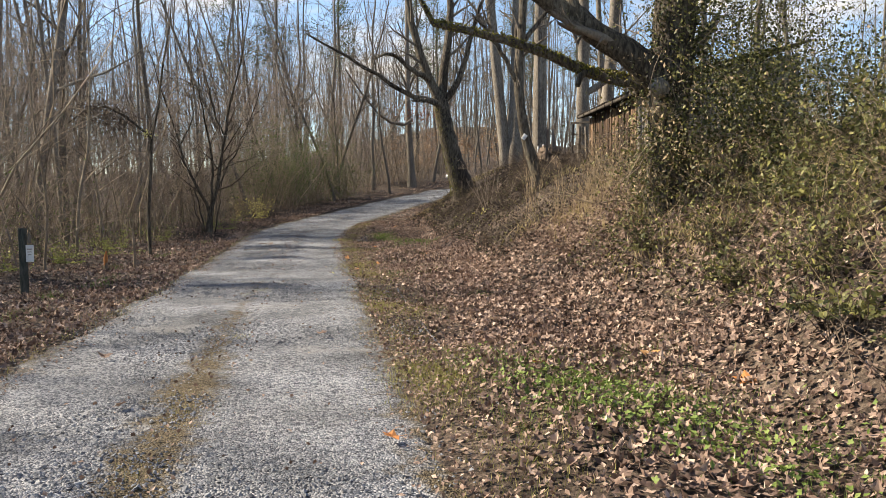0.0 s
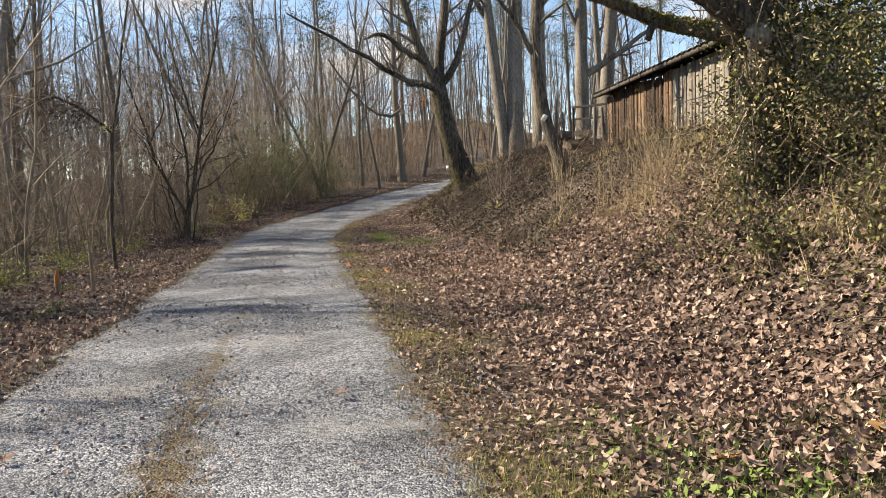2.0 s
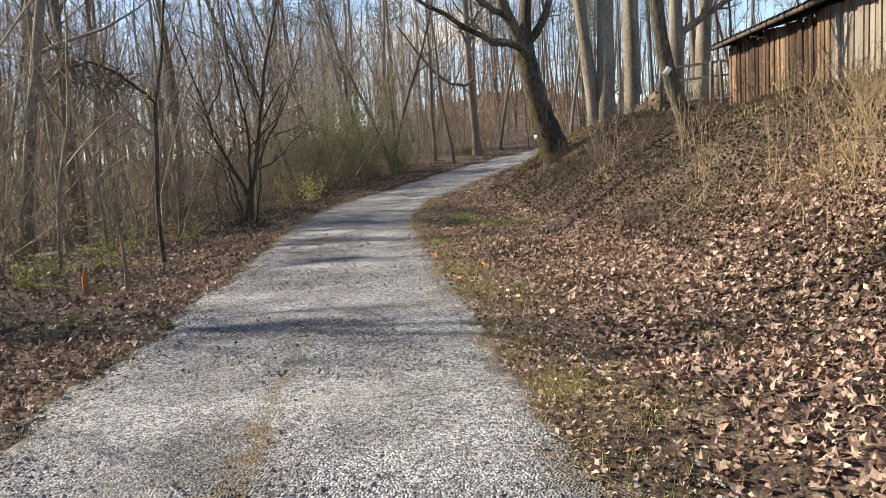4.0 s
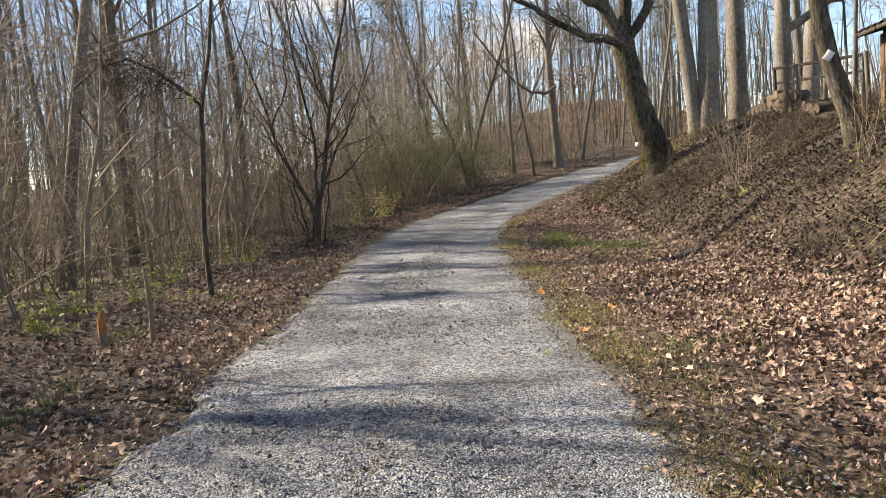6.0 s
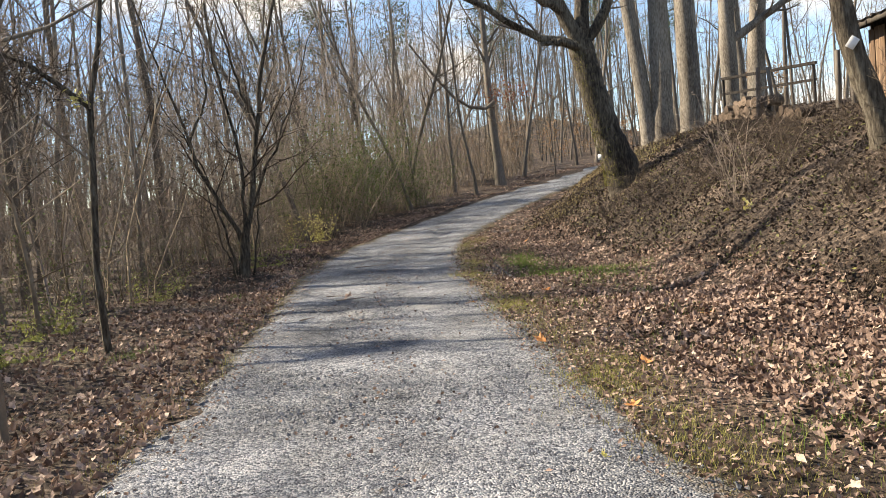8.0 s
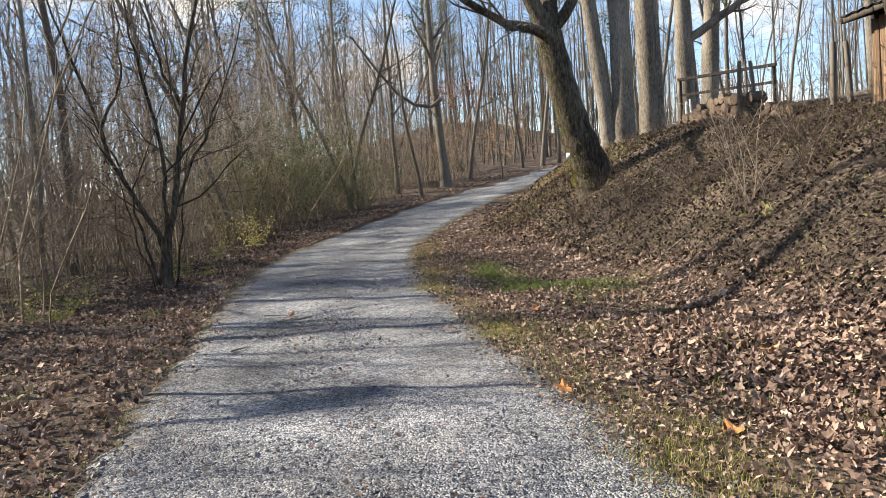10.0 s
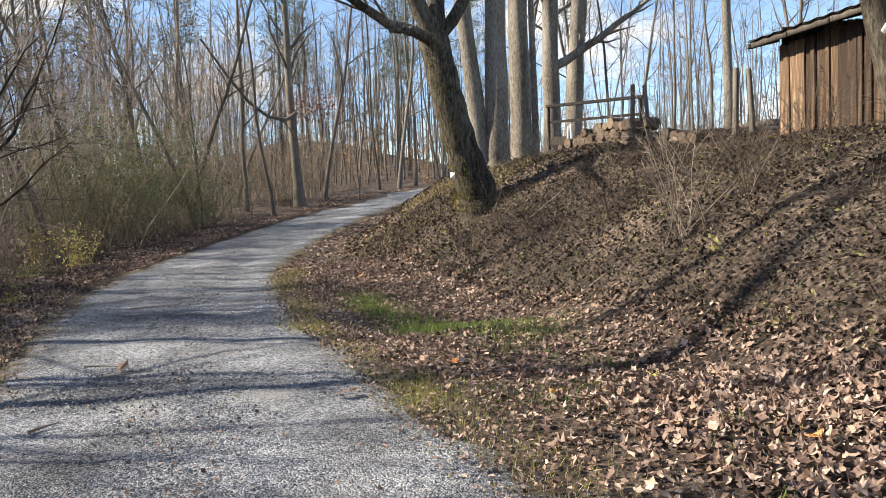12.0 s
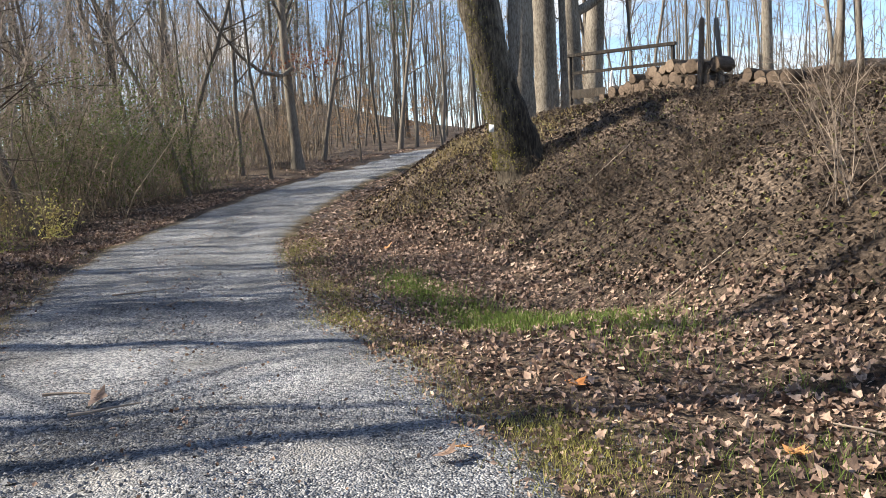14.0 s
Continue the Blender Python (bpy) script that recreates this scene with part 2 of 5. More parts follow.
M_PLANK = material("old_plank", [(0.035, 0.029, 0.024), (0.085, 0.072, 0.06), (0.17, 0.148, 0.125)], scale=7, detail=8, bump=0.5, dist=0.008, stretch=(3, 3, 0.3), obj_rand=0.3, big=0.3)
M_TIN = material("roof_tin", [(0.025, 0.021, 0.019), (0.06, 0.05, 0.045), (0.12, 0.108, 0.1)], scale=5, bump=0.2, dist=0.01, rough=0.6, big=0.5)
M_CUT = material("cut_wood", [(0.05, 0.036, 0.027), (0.11, 0.08, 0.06), (0.22, 0.165, 0.125)], scale=9, bump=0.3, dist=0.008, obj_rand=0.4)
M_PAPER = material("white_sign", [(0.62, 0.62, 0.60), (0.74, 0.74, 0.72), (0.82, 0.82, 0.8)], scale=8, bump=0.05, rough=0.5)
M_POST = material("green_grey_post", [(0.03, 0.035, 0.03), (0.06, 0.065, 0.055), (0.11, 0.11, 0.095)], scale=12, bump=0.3, dist=0.006, stretch=(2, 2, 0.4))


# ---- plan of the land ----
def smooth_table(ys, vs, lo=-60.0, hi=200.0, w=3.0):
    g = np.arange(lo, hi, 0.5)
    v = np.interp(g, ys, vs)
    k = np.hanning(int(w * 4) + 1)
    pad = len(k) // 2
    v = np.convolve(np.pad(v, pad, mode="edge"), k / k.sum(), mode="valid")
    return lambda y: np.interp(y, g, v)


road_x = smooth_table([-60, 0, 4, 10.5, 16, 22, 26, 30, 33, 37.5, 42, 47, 52, 60, 75, 95, 200], [2, -1.1, -1.35, -1.95, -2.3, -2.7, -3.0, -3.0, -2.75, -1.85, -0.35, 1.65, 4.3, 9.5, 20, 36, 120])
road_z = smooth_table([-60, 0, 24, 30, 36, 40, 47, 52, 60, 75, 95, 200], [-0.3, -0.08, -0.08, 0.02, 0.18, 0.4, 0.97, 1.48, 2.42, 3.4, 4.4, 6.0])
foot_x = smooth_table([-60, 0, 5, 10, 15, 20, 25, 30, 34, 37.5, 42, 47, 52, 60, 75, 95, 200], [5, 2.7, 2.6, 2.45, 2.0, 1.65, 1.45, 1.25, 1.0, 1.5, 2.9, 5.1, 8.0, 13.2, 25, 42, 126])
HALF = 1.62
half_right = smooth_table([-60, 0, 13, 18, 25, 31, 60, 200], [1.85, 1.85, 1.7, 1.52, 1.5, 1.8, 1.72, 1.72])
half_left = smooth_table([-60, 0, 8, 11, 17, 25, 30, 60, 200], [1.75, 1.75, 1.66, 1.46, 1.48, 1.68, 1.85, 1.72, 1.72])
_wr = np.random.RandomState(5)
_waves = [(_wr.uniform(0, 2 * math.pi), _wr.uniform(0, 6.3), 0.5 * 1.42 ** i) for i in range(12)]


def lumps(x, y, top=12):
    h = np.zeros(np.broadcast(x, y).shape)
    for a, p, k in _waves[:top]:
        h = h + np.sin(k * (x * math.cos(a) + y * math.sin(a)) + p + 0.7 * np.sin(0.43 * k * (x * math.sin(a) - y * math.cos(a)) + 2 * p)) / k
    return h


def lane(x, y):
    d = (road_x(y + 0.5) - road_x(y - 0.5))
    return (x - road_x(y)) / np.sqrt(1 + d * d)


def land(x, y):
    """Height of the ground, but for the road's own crown."""
    x, y = np.asarray(x, float), np.asarray(y, float)
    d = road_x(y + 0.5) - road_x(y - 0.5)
    c = 1 / np.sqrt(1 + d * d)
    s, b = (x - road_x(y)) * c, (x - foot_x(y)) * c
    be = 0.5 * (b + np.sqrt(b * b + 0.12)) - 0.05
    be = np.maximum(be, 0)
    crest = 2.85
    z = road_z(y) + crest * np.tanh(0.80 * be / crest) + 0.02 * np.clip(b - 5, 0, 40)
    left = np.clip(-s - 4.5, 0, 60)
    z = z - 1.6 * (1 - np.exp(-left * 0.035))
    far = np.clip(y - 66, 0, 90)
    z = z + 0.0013 * far * far * np.clip((60 - x) / 40, 0.15, 1) * np.clip((x + 40) / 50, 0.08, 1)
    off = np.clip((np.abs(s) - 1.45) / 1.0, 0, 1)
    return z + lumps(x, y) * 0.035 * off + 0.015 * lumps(x * 3, y * 3, 8) * off


def up_at(x, y):
    return float(land(x, y))


# ---- mesh building ----
class Geo:
    """Gathers points and faces of one mesh."""

    def __init__(self):
        self.v, self.f, self.n = [], [], 0

    def add(self, v, f):
        v, f = np.asarray(v, float).reshape(-1, 3), np.asarray(f, int)
        self.v.append(v)
        self.f.append(f + self.n)
        self.n += len(v)

    def tube(self, p, r, k=6, cap=False):
        p, r = np.asarray(p, float), np.asarray(r, float)
        t = np.gradient(p, axis=0)
        t /= np.linalg.norm(t, axis=1, keepdims=True) + 1e-9
        m = t.mean(0)
        ref = np.array([1.0, 0.13, 0.07]) if abs(m[2]) > 0.6 else np.array([0.05, 0.09, 1.0])
        u = np.cross(t, ref)
        u /= np.linalg.norm(u, axis=1, keepdims=True) + 1e-9
        w = np.cross(t, u)
        a = np.arange(k) * 2 * math.pi / k
        v = p[:, None] + r[:, None, None] * (u[:, None] * np.cos(a)[None, :, None] + w[:, None] * np.sin(a)[None, :, None])
        n = len(p)
        i, j = np.meshgrid(np.arange(n - 1), np.arange(k), indexing="ij")
        j2 = (j + 1) % k
        f = np.stack([i * k + j, i * k + j2, (i + 1) * k + j2, (i + 1) * k + j], -1).reshape(-1, 4)
        self.add(v.reshape(-1, 3), f)
        if cap:
            for row in (0, n - 1):
                ring = v[row]
                self.add(np.vstack([ring, ring.mean(0)]), [[q, (q + 1) % k, k] for q in range(k)])

    def scatter(self, tv, tf, pos, rot, size):
        """Many copies of a small template in one go."""
        tv, tf, pos = np.asarray(tv, float), np.asarray(tf, int), np.asarray(pos, float)
        v = np.einsum("nij,kj->nki", rot, tv) * np.asarray(size).reshape(-1, 1, 1) + pos[:, None]
        f = tf[None] + (np.arange(len(pos)) * len(tv))[:, None, None]
        self.add(v.reshape(-1, 3), f.reshape(-1, tf.shape[1]))

    def data(self, name, mat, smooth=True):
        me = bpy.data.meshes.new(name)
        v = np.vstack(self.v)
        tot = np.concatenate([np.full(len(f), f.shape[1]) for f in self.f])
        loops = np.concatenate([f.ravel() for f in self.f])
        me.vertices.add(len(v))
        me.vertices.foreach_set("co", v.astype(np.float32).ravel())
        me.loops.add(len(loops))
        me.loops.foreach_set("vertex_index", loops.astype(np.int32))
        me.polygons.add(len(tot))
        me.polygons.foreach_set("loop_start", np.concatenate([[0], np.cumsum(tot)[:-1]]).astype(np.int32))
        me.polygons.foreach_set("use_smooth", np.full(len(tot), smooth))
        me.update(calc_edges=True)
        me.validate()
        me.materials.append(mat)
        return me


def part(name, geo, mat, parent=None, label="", smooth=True):
    ob = new(name, geo.data(name, mat, smooth) if isinstance(geo, Geo) else geo)
    ob.parent = parent
    if label:
        tagged(ob, label)
    return ob


def root(name, label, category, group="", at=(0, 0, 0)):
    ob = new(name)
    ob.empty_display_size = 0.2
    ob.location = at
    return tagged(ob, label, category, group)


def stuff(name, geo, mat, label, category, smooth=True):
    ob = new(name, geo.data(name, mat, smooth))
    return tagged(ob, label, category, kind="stuff")


def box(geo, size, m):
    """A box with chamfered long edges, placed by the matrix m."""
    x, y, z = (s / 2 for s in size)
    c = min(x, y, z) * 0.18
    ring = [(-x + c, -y), (x - c, -y), (x, -y + c), (x, y - c), (x - c, y), (-x + c, y), (-x, y - c), (-x, -y + c)]
    v = [tuple(m @ Vector((a, b, h))) for h in (-z, z) for a, b in ring]
    geo.add(v, [[i, (i + 1) % 8, 8 + (i + 1) % 8, 8 + i] for i in range(8)])
    for base, sign in ((0, -1), (8, 1)):
        order = [base + i for i in range(8)]
        if sign < 0:
            order.reverse()
        geo.f.append(np.array([[order[0], order[1], order[2], order[3]], [order[0], order[3], order[4], order[7]], [order[7], order[4], order[5], order[6]]]) + geo.n - 16)


def turns(n, rs, tilt=0.5):
    """Random turns: any heading, leaning by about tilt."""
    a, b, c = rs.uniform(0, 6.283, n), rs.normal(0, tilt, n), rs.normal(0, tilt, n)
    z = np.zeros((n, 3, 3))
    ca, sa = np.cos(a), np.sin(a)
    z[:, 0, 0], z[:, 0, 1], z[:, 1, 0], z[:, 1, 1], z[:, 2, 2] = ca, -sa, sa, ca, 1
    x = np.zeros((n, 3, 3))
    x[:, 0, 0], x[:, 1, 1], x[:, 1, 2], x[:, 2, 1], x[:, 2, 2] = 1, np.cos(b), -np.sin(b), np.sin(b), np.cos(b)
    y = np.zeros((n, 3, 3))
    y[:, 1, 1], y[:, 0, 0], y[:, 0, 2], y[:, 2, 0], y[:, 2, 2] = 1, np.cos(c), np.sin(c), -np.sin(c), np.cos(c)
    return x @ y @ z


def lobed_leaf(lobes=5, depth=0.45, curl=0.14, seed=1):
    """A fallen leaf with lobes, curled up at the rim."""
    rs, n = np.random.RandomState(seed), lobes * 2
    v = [(0, 0, 0)]
    for i in range(n):
        a = -math.pi / 2 + 2 * math.pi * i / n
        r = 0.5 if i % 2 == 0 else 0.5 * (1 - depth)
        if i == 0:
            r = 0.18
        r *= rs.uniform(0.85, 1.12)
        v.append((r * math.cos(a), r * math.sin(a), curl * (r * 2) ** 2 * rs.uniform(0.1, 1.6)))
    return v, [[0, i + 1, (i + 1) % n + 1] for i in range(n)]


DIAMOND = ([(0, -0.5, 0), (0.27, -0.05, 0.07), (0, 0.5, 0), (-0.27, -0.05, 0.07)], [[0, 1, 2], [0, 2, 3]])


def squeezed(leaf, sx, bend):
    v, f = leaf
    return [(x * sx, y, z + bend * x * x + 0.5 * bend * y * abs(y)) for x, y, z in v], f


LOBED = [lobed_leaf(5, 0.36, 0.12, 1), squeezed(lobed_leaf(4, 0.35, 0.2, 2), 0.62, 0.9), lobed_leaf(5, 0.4, 0.16, 3), squeezed(lobed_leaf(3, 0.25, 0.3, 4), 0.5, 1.6)]
OAK_LEAF = squeezed(lobed_leaf(4, 0.38, 0.3, 7), 0.62, 1.0)
BLADE = ([(-0.03, 0, 0), (0.03, 0, 0), (0.02, 0.06, 0.55), (-0.02, 0.06, 0.55), (0, 0.24, 1.0)], [[0, 1, 2], [0, 2, 3], [3, 2, 4]])


# ---- trees ----
def wander(p, d, length, n, rs, wob=0.1, up=0.0):
    p, d = np.array(p, float), np.array(d, float)
    d /= np.linalg.norm(d)
    out = [p.copy()]
    for _ in range(n):
        d = d + rs.normal(0, wob, 3) + np.array([0, 0, up])
        d /= np.linalg.norm(d)
        p = p + d * (length / n)
        out.append(p.copy())
    return np.array(out)


def side_way(t, angle, rs):
    a = np.cross(t, rs.normal(0, 1, 3))
    a /= np.linalg.norm(a) + 1e-9
    return t * math.cos(angle) + a * math.sin(angle)


def limbs(geo, path, radii, count, rs, lo=0.3, ratio=0.4, angle=0.8, levels=2, up=0.05, kids=5, wob=0.13, rmin=0.004, thick=0.55, length=None):
    """Side branches along a path, and their own side branches."""
    n = len(path) - 1
    seg = np.linalg.norm(np.diff(path, axis=0), axis=1).sum() if length is None else length
    for i in range(count):
        f = lo + (1 - lo) * (i + rs.uniform(0, 1)) / count
        q = min(f * n, n - 1e-3)
        a, fr = int(q), q - int(q)
        p = path[a] * (1 - fr) + path[a + 1] * fr
        r = max((radii[a] * (1 - fr) + radii[a + 1] * fr) * thick * rs.uniform(0.6, 1.0), rmin)
        t = path[a + 1] - path[a]
        t = t / (np.linalg.norm(t) + 1e-9)
        d = side_way(t, angle * rs.uniform(0.6, 1.3), rs)
        ln = seg * ratio * rs.uniform(0.5, 1.15) * (1.15 - 0.6 * f)
        m = 4 if levels > 2 else 3 if levels > 1 else 1
        pts = wander(p, d, ln, m, rs, wob, up)
        rr = np.linspace(r, max(r * 0.25, rmin * 0.6), m + 1)
        geo.tube(pts, rr, 4 if r > 0.03 else 3)
        if levels > 1:
            limbs(geo, pts, rr, kids, rs, 0.2, 0.5, 0.75, levels - 1, up, max(kids - 1, 2), wob * 1.2, rmin, 0.6)


def stem_tree(seed, height, r0, lean=(0, 0), branches=26, lo=0.45, ratio=0.22, kids=5, levels=3, wob=0.05, sides=8, rmin=0.006, up=0.08, angle=0.75):
    rs = np.random.RandomState(seed)
    n = 12
    path = wander((0, 0, -0.3), (lean[0], lean[1], 1), height, n, rs, wob, 0.03)
    rad = r0 * (np.linspace(1, 0.12, n + 1) ** 0.8)
    rad[0] *= 1.5
    trunk, crown = Geo(), Geo()
    trunk.tube(path, rad, sides)
    limbs(crown, path, rad, branches, rs, lo, ratio, angle, levels, up, kids, 0.13, rmin)
    return trunk, crown


def tree_thing(name, trunk, crown, bark, label, category="tree", group="", crown_mat=None):
    r = root(name, label, category, group)
    part("trunk", trunk, bark, r)
    part("crown", crown, crown_mat or bark, r, "bare branches and twigs")
    return r


def put(ob, x, y, turn=0.0, size=1.0, sink=0.0, tilt=0.0):
    return copy_thing(ob, pose(x, y, up_at(x, y) - sink, tilt, 0, turn) @ Matrix.Diagonal((size, size, size, 1)))


# ---- ground and road ----
def growing(lo, hi, step, a, b, rate=1.22):
    mid = list(np.arange(a, b + 1e-6, step))
    s, v, up = step, b, []
    while v < hi:
        s *= rate
        v += s
        up.append(v)
    s, v, dn = step, a, []
    while v > lo:
        s *= rate
        v -= s
        dn.append(v)
    return np.array(dn[::-1] + mid + up)


gx, gy = growing(-900, 900, 0.14, -8, 8), growing(-900, 1500, 0.15, 2, 44)
X, Y = np.meshgrid(gx, gy, indexing="ij")
Z = land(np.clip(X, -120, 140), np.clip(Y, -55, 190))
S = lane(X, Y)
Z = Z - 0.06 * np.clip((1.85 - np.abs(S)) / 0.3, 0, 1)
gg = Geo()
nx, ny = X.shape
ii, jj = np.meshgrid(np.arange(nx - 1), np.arange(ny - 1), indexing="ij")
gg.add(np.stack([X, Y, Z], -1).reshape(-1, 3), np.stack([ii * ny + jj, (ii + 1) * ny + jj, (ii + 1) * ny + jj + 1, ii * ny + jj + 1], -1).reshape(-1, 4))
ground = tagged(part("ground", gg, M_SOIL), "brown leaf-littered forest floor and bank beside a gravel lane", "ground", kind="structure")

ry = np.concatenate([np.arange(-40, 0, 1.0), np.arange(0, 50, 0.2), np.arange(50, 110, 1.0)])
rs_ = np.linspace(-1, 1, 33)
dxy = road_x(ry + 0.5) - road_x(ry - 0.5)
cc = 1 / np.sqrt(1 + dxy * dxy)
edge = half_left(ry) + 0.10 * np.sin(ry * 1.7 + 1) + 0.07 * np.sin(ry * 4.1) + 0.05 * np.sin(ry * 9.3 + 2)
edge2 = half_right(ry) + 0.10 * np.sin(ry * 1.3 + 4) + 0.07 * np.sin(ry * 3.7 + 1) + 0.05 * np.sin(ry * 8.1)
wid = np.where(rs_[None] < 0, edge[:, None], edge2[:, None])
wid = wid + 0.28
off = rs_[None] * wid
RXc = road_x(ry)[:, None] + off * cc[:, None]
RYc = ry[:, None] - off * (dxy * cc)[:, None]
RZc = road_z(ry)[:, None] + 0.03 * (1 - (rs_[None] ** 2)) - 0.13 * np.clip((np.abs(rs_[None]) - 0.8) / 0.2, 0, 1) ** 1.5 + 0.006 * lumps(RXc * 3, RYc * 3, 9) - 0.015 * np.exp(-((np.abs(off) - 0.75) / 0.3) ** 2)
rg = Geo()
nr, nc = RXc.shape
ii, jj = np.meshgrid(np.arange(nr - 1), np.arange(nc - 1), indexing="ij")
rg.add(np.stack([RXc, RYc, RZc], -1).reshape(-1, 3), np.stack([ii * nc + jj, ii * nc + jj + 1, (ii + 1) * nc + jj + 1, (ii + 1) * nc + jj], -1).reshape(-1, 4))
road = tagged(part("road", rg, M_GRAVEL), "grey crushed-gravel lane with worn wheel tracks", "road", kind="structure")
uvl = road.data.uv_layers.new(name="lane")
vi = np.zeros(len(road.data.loops), np.int32)
road.data.loops.foreach_get("vertex_index", vi)
lane_uv = np.stack([off, np.broadcast_to(ry[:, None], off.shape)], -1).reshape(-1, 2)
uvl.data.foreach_set("uv", lane_uv[vi].astype(np.float32).ravel())


# ---- woodland ----
rw = np.random.RandomState(11)
tall = [tree_thing("tree", *stem_tree(20 + i, rw.uniform(13, 20), rw.uniform(0.06, 0.125), (rw.uniform(-0.12, 0.12), rw.uniform(-0.12, 0.12)), 17, 0.22, 0.24, 4, 3, 0.06, rmin=0.0048),
                   M_BARK_GREY, "tall bare grey-barked woodland tree in winter", group="woodland trees") for i in range(8)]
lean_trees = [tree_thing("leaning_tree", *stem_tree(40 + i, rw.uniform(11, 15), rw.uniform(0.08, 0.12), (0.27, 0.08), 30, 0.3, 0.24, 4, 3, 0.05, rmin=0.0045),
                         M_BARK_GREY, "slender bare tree leaning toward the lane", "tree", "leaning woodland trees") for i in range(3)]
saps = [tree_thing("sapling", *stem_tree(60 + i, rw.uniform(4.0, 7.5), rw.uniform(0.016, 0.032), (rw.uniform(-0.2, 0.2), rw.uniform(-0.2, 0.2)), 20, 0.12, 0.3, 3, 3, 0.1, 5, 0.0035, 0.02, 0.95),
                   M_TWIG, "thin bare sapling in the roadside thicket", "sapling", "thicket saplings", M_TWIG) for i in range(7)]


def spread(protos, spots, lo=0.85, hi=1.15, sink=0.0):
    used = set()
    for x, y in spots:
        i = rw.randint(len(protos))
        sz, tn = rw.uniform(lo, hi), rw.uniform(0, 360)
        if i not in used:
            used.add(i)
            protos[i].matrix_basis = pose(x, y, up_at(x, y) - sink, 0, 0, tn) @ Matrix.Diagonal((sz, sz, sz, 1))
        else:
            put(protos[i], x, y, tn, sz / protos[i].scale[0], sink)


def scatter_spots(n, box4, ok, gap):
    out = []
    for _ in range(n * 12):
        if len(out) >= n:
            break
        x, y = rw.uniform(box4[0], box4[1]), rw.uniform(box4[2], box4[3])
        if ok(x, y) and all((x - a) ** 2 + (y - b) ** 2 > gap * gap for a, b in out):
            out.append((x, y))
    return out


spots = scatter_spots(36, (-40, -9, 6, 75), lambda x, y: lane(x, y) < (-13 if y < 34 else -6.5), 2.2) + scatter_spots(24, (-22, -11.5, 25, 42), lambda x, y: True, 1.8)
spots += scatter_spots(12, (-24, -13, 5, 20), lambda x, y: True, 2.0)
spots += scatter_spots(10, (-12.5, -8, 22, 37), lambda x, y: lane(x, y) < -5.5, 1.6)
spots += scatter_spots(52, (-25, 32, 50, 100), lambda x, y: lane(x, y) < -3.2 or lane(x, y) > 4.5 and y > 54, 2.4)
spots += scatter_spots(22, (9, 45, 22, 60), lambda x, y: lane(x, y) > 9 and not (5 < x < 13 and 14 < y < 27) and not (7 < x < 14 and 36 < y < 46), 3.2)
spread(tall, spots)
for i, (x, y) in enumerate([(-6.0, 44), (-4.5, 49), (-7, 47), (-3.4, 51), (-5.2, 53), (-2.2, 56), (-6.6, 38.5), (-8, 50), (-1.2, 59), (-3.0, 46.5), (-7.8, 42)]):
    p = lean_trees[i % 3]
    if i < 3:
        p.matrix_basis = pose(x, y, up_at(x, y), 0, 0, 180 + rw.uniform(-35, 35))
    else:
        put(p, x, y, rw.uniform(-45, 45) + (0 if i % 5 == 3 else 180), rw.uniform(0.85, 1.15))
sp = scatter_spots(95, (-13, 1, 4, 52), lambda x, y: -9.5 < lane(x, y) < -3.7 - 0.25 * math.sin(y) - (0.3 if y > 24 else 1.3), 0.5)
spread(saps, sp, 0.7, 1.15)


# ---- large single trees ----
def big_tree(name, label, trunk_path, trunk_rad, bark, boughs, seed, sides=14, at=(0, 0, 0), twigs=10, levels=3, ratio=0.3, kids=5):
    """A trunk along a path of places, boughs each with its own path, and twigs on them."""
    rs = np.random.RandomState(seed)
    r = root(name, label, "tree")

    def fine(pts, rad, m=18):
        pts, rad = np.array(pts, float), np.array(rad, float)
        t = np.linspace(0, 1, len(pts))
        u = np.linspace(0, 1, m)
        q = np.stack([np.interp(u, t, pts[:, i]) for i in range(3)], -1)
        for _ in range(3):
            q[1:-1] = 0.25 * q[:-2] + 0.5 * q[1:-1] + 0.25 * q[2:]
        return q, np.interp(u, t, rad)

    q, rr = fine(trunk_path, trunk_rad, 26)
    g = Geo()
    g.tube(q, rr * (1 + 0.05 * np.sin(np.arange(26) * 1.9)), sides)
    tr = part("trunk", g, bark, r)
    tv = np.zeros(len(tr.data.vertices) * 3, np.float32)
    tr.data.vertices.foreach_get("co", tv)
    tv = tv.reshape(-1, 3)
    cen = np.repeat(q, sides, axis=0)
    ang = np.tile(np.arange(sides) * 2 * math.pi / sides, 26)
    w = (1 + 0.06 * np.sin(ang * 3 + tv[:, 2] * 0.8) + 0.05 * np.sin(ang * 5 - tv[:, 2] * 1.3))[:, None]
    tr.data.vertices.foreach_set("co", (cen + (tv - cen) * w).astype(np.float32).ravel())
    crown = Geo()
    limbs(crown, q, rr, twigs, rs, 0.55, 0.22, 0.8, 2, 0.06, 4, 0.14, 0.006)
    for pts, rad in boughs:
        bq, br = fine(pts, rad, 14)
        bq[1:-1] += rs.normal(0, 0.02, (12, 3))
        gb = Geo()
        gb.tube(bq, br, 9)
        part("bough", gb, bark, r)
        limbs(crown, bq, br, 9, rs, 0.25, ratio, 0.8, levels, 0.05, kids, 0.14, 0.006)
    part("crown", crown, M_BARK_GREY, r, "bare twigs")
    return r


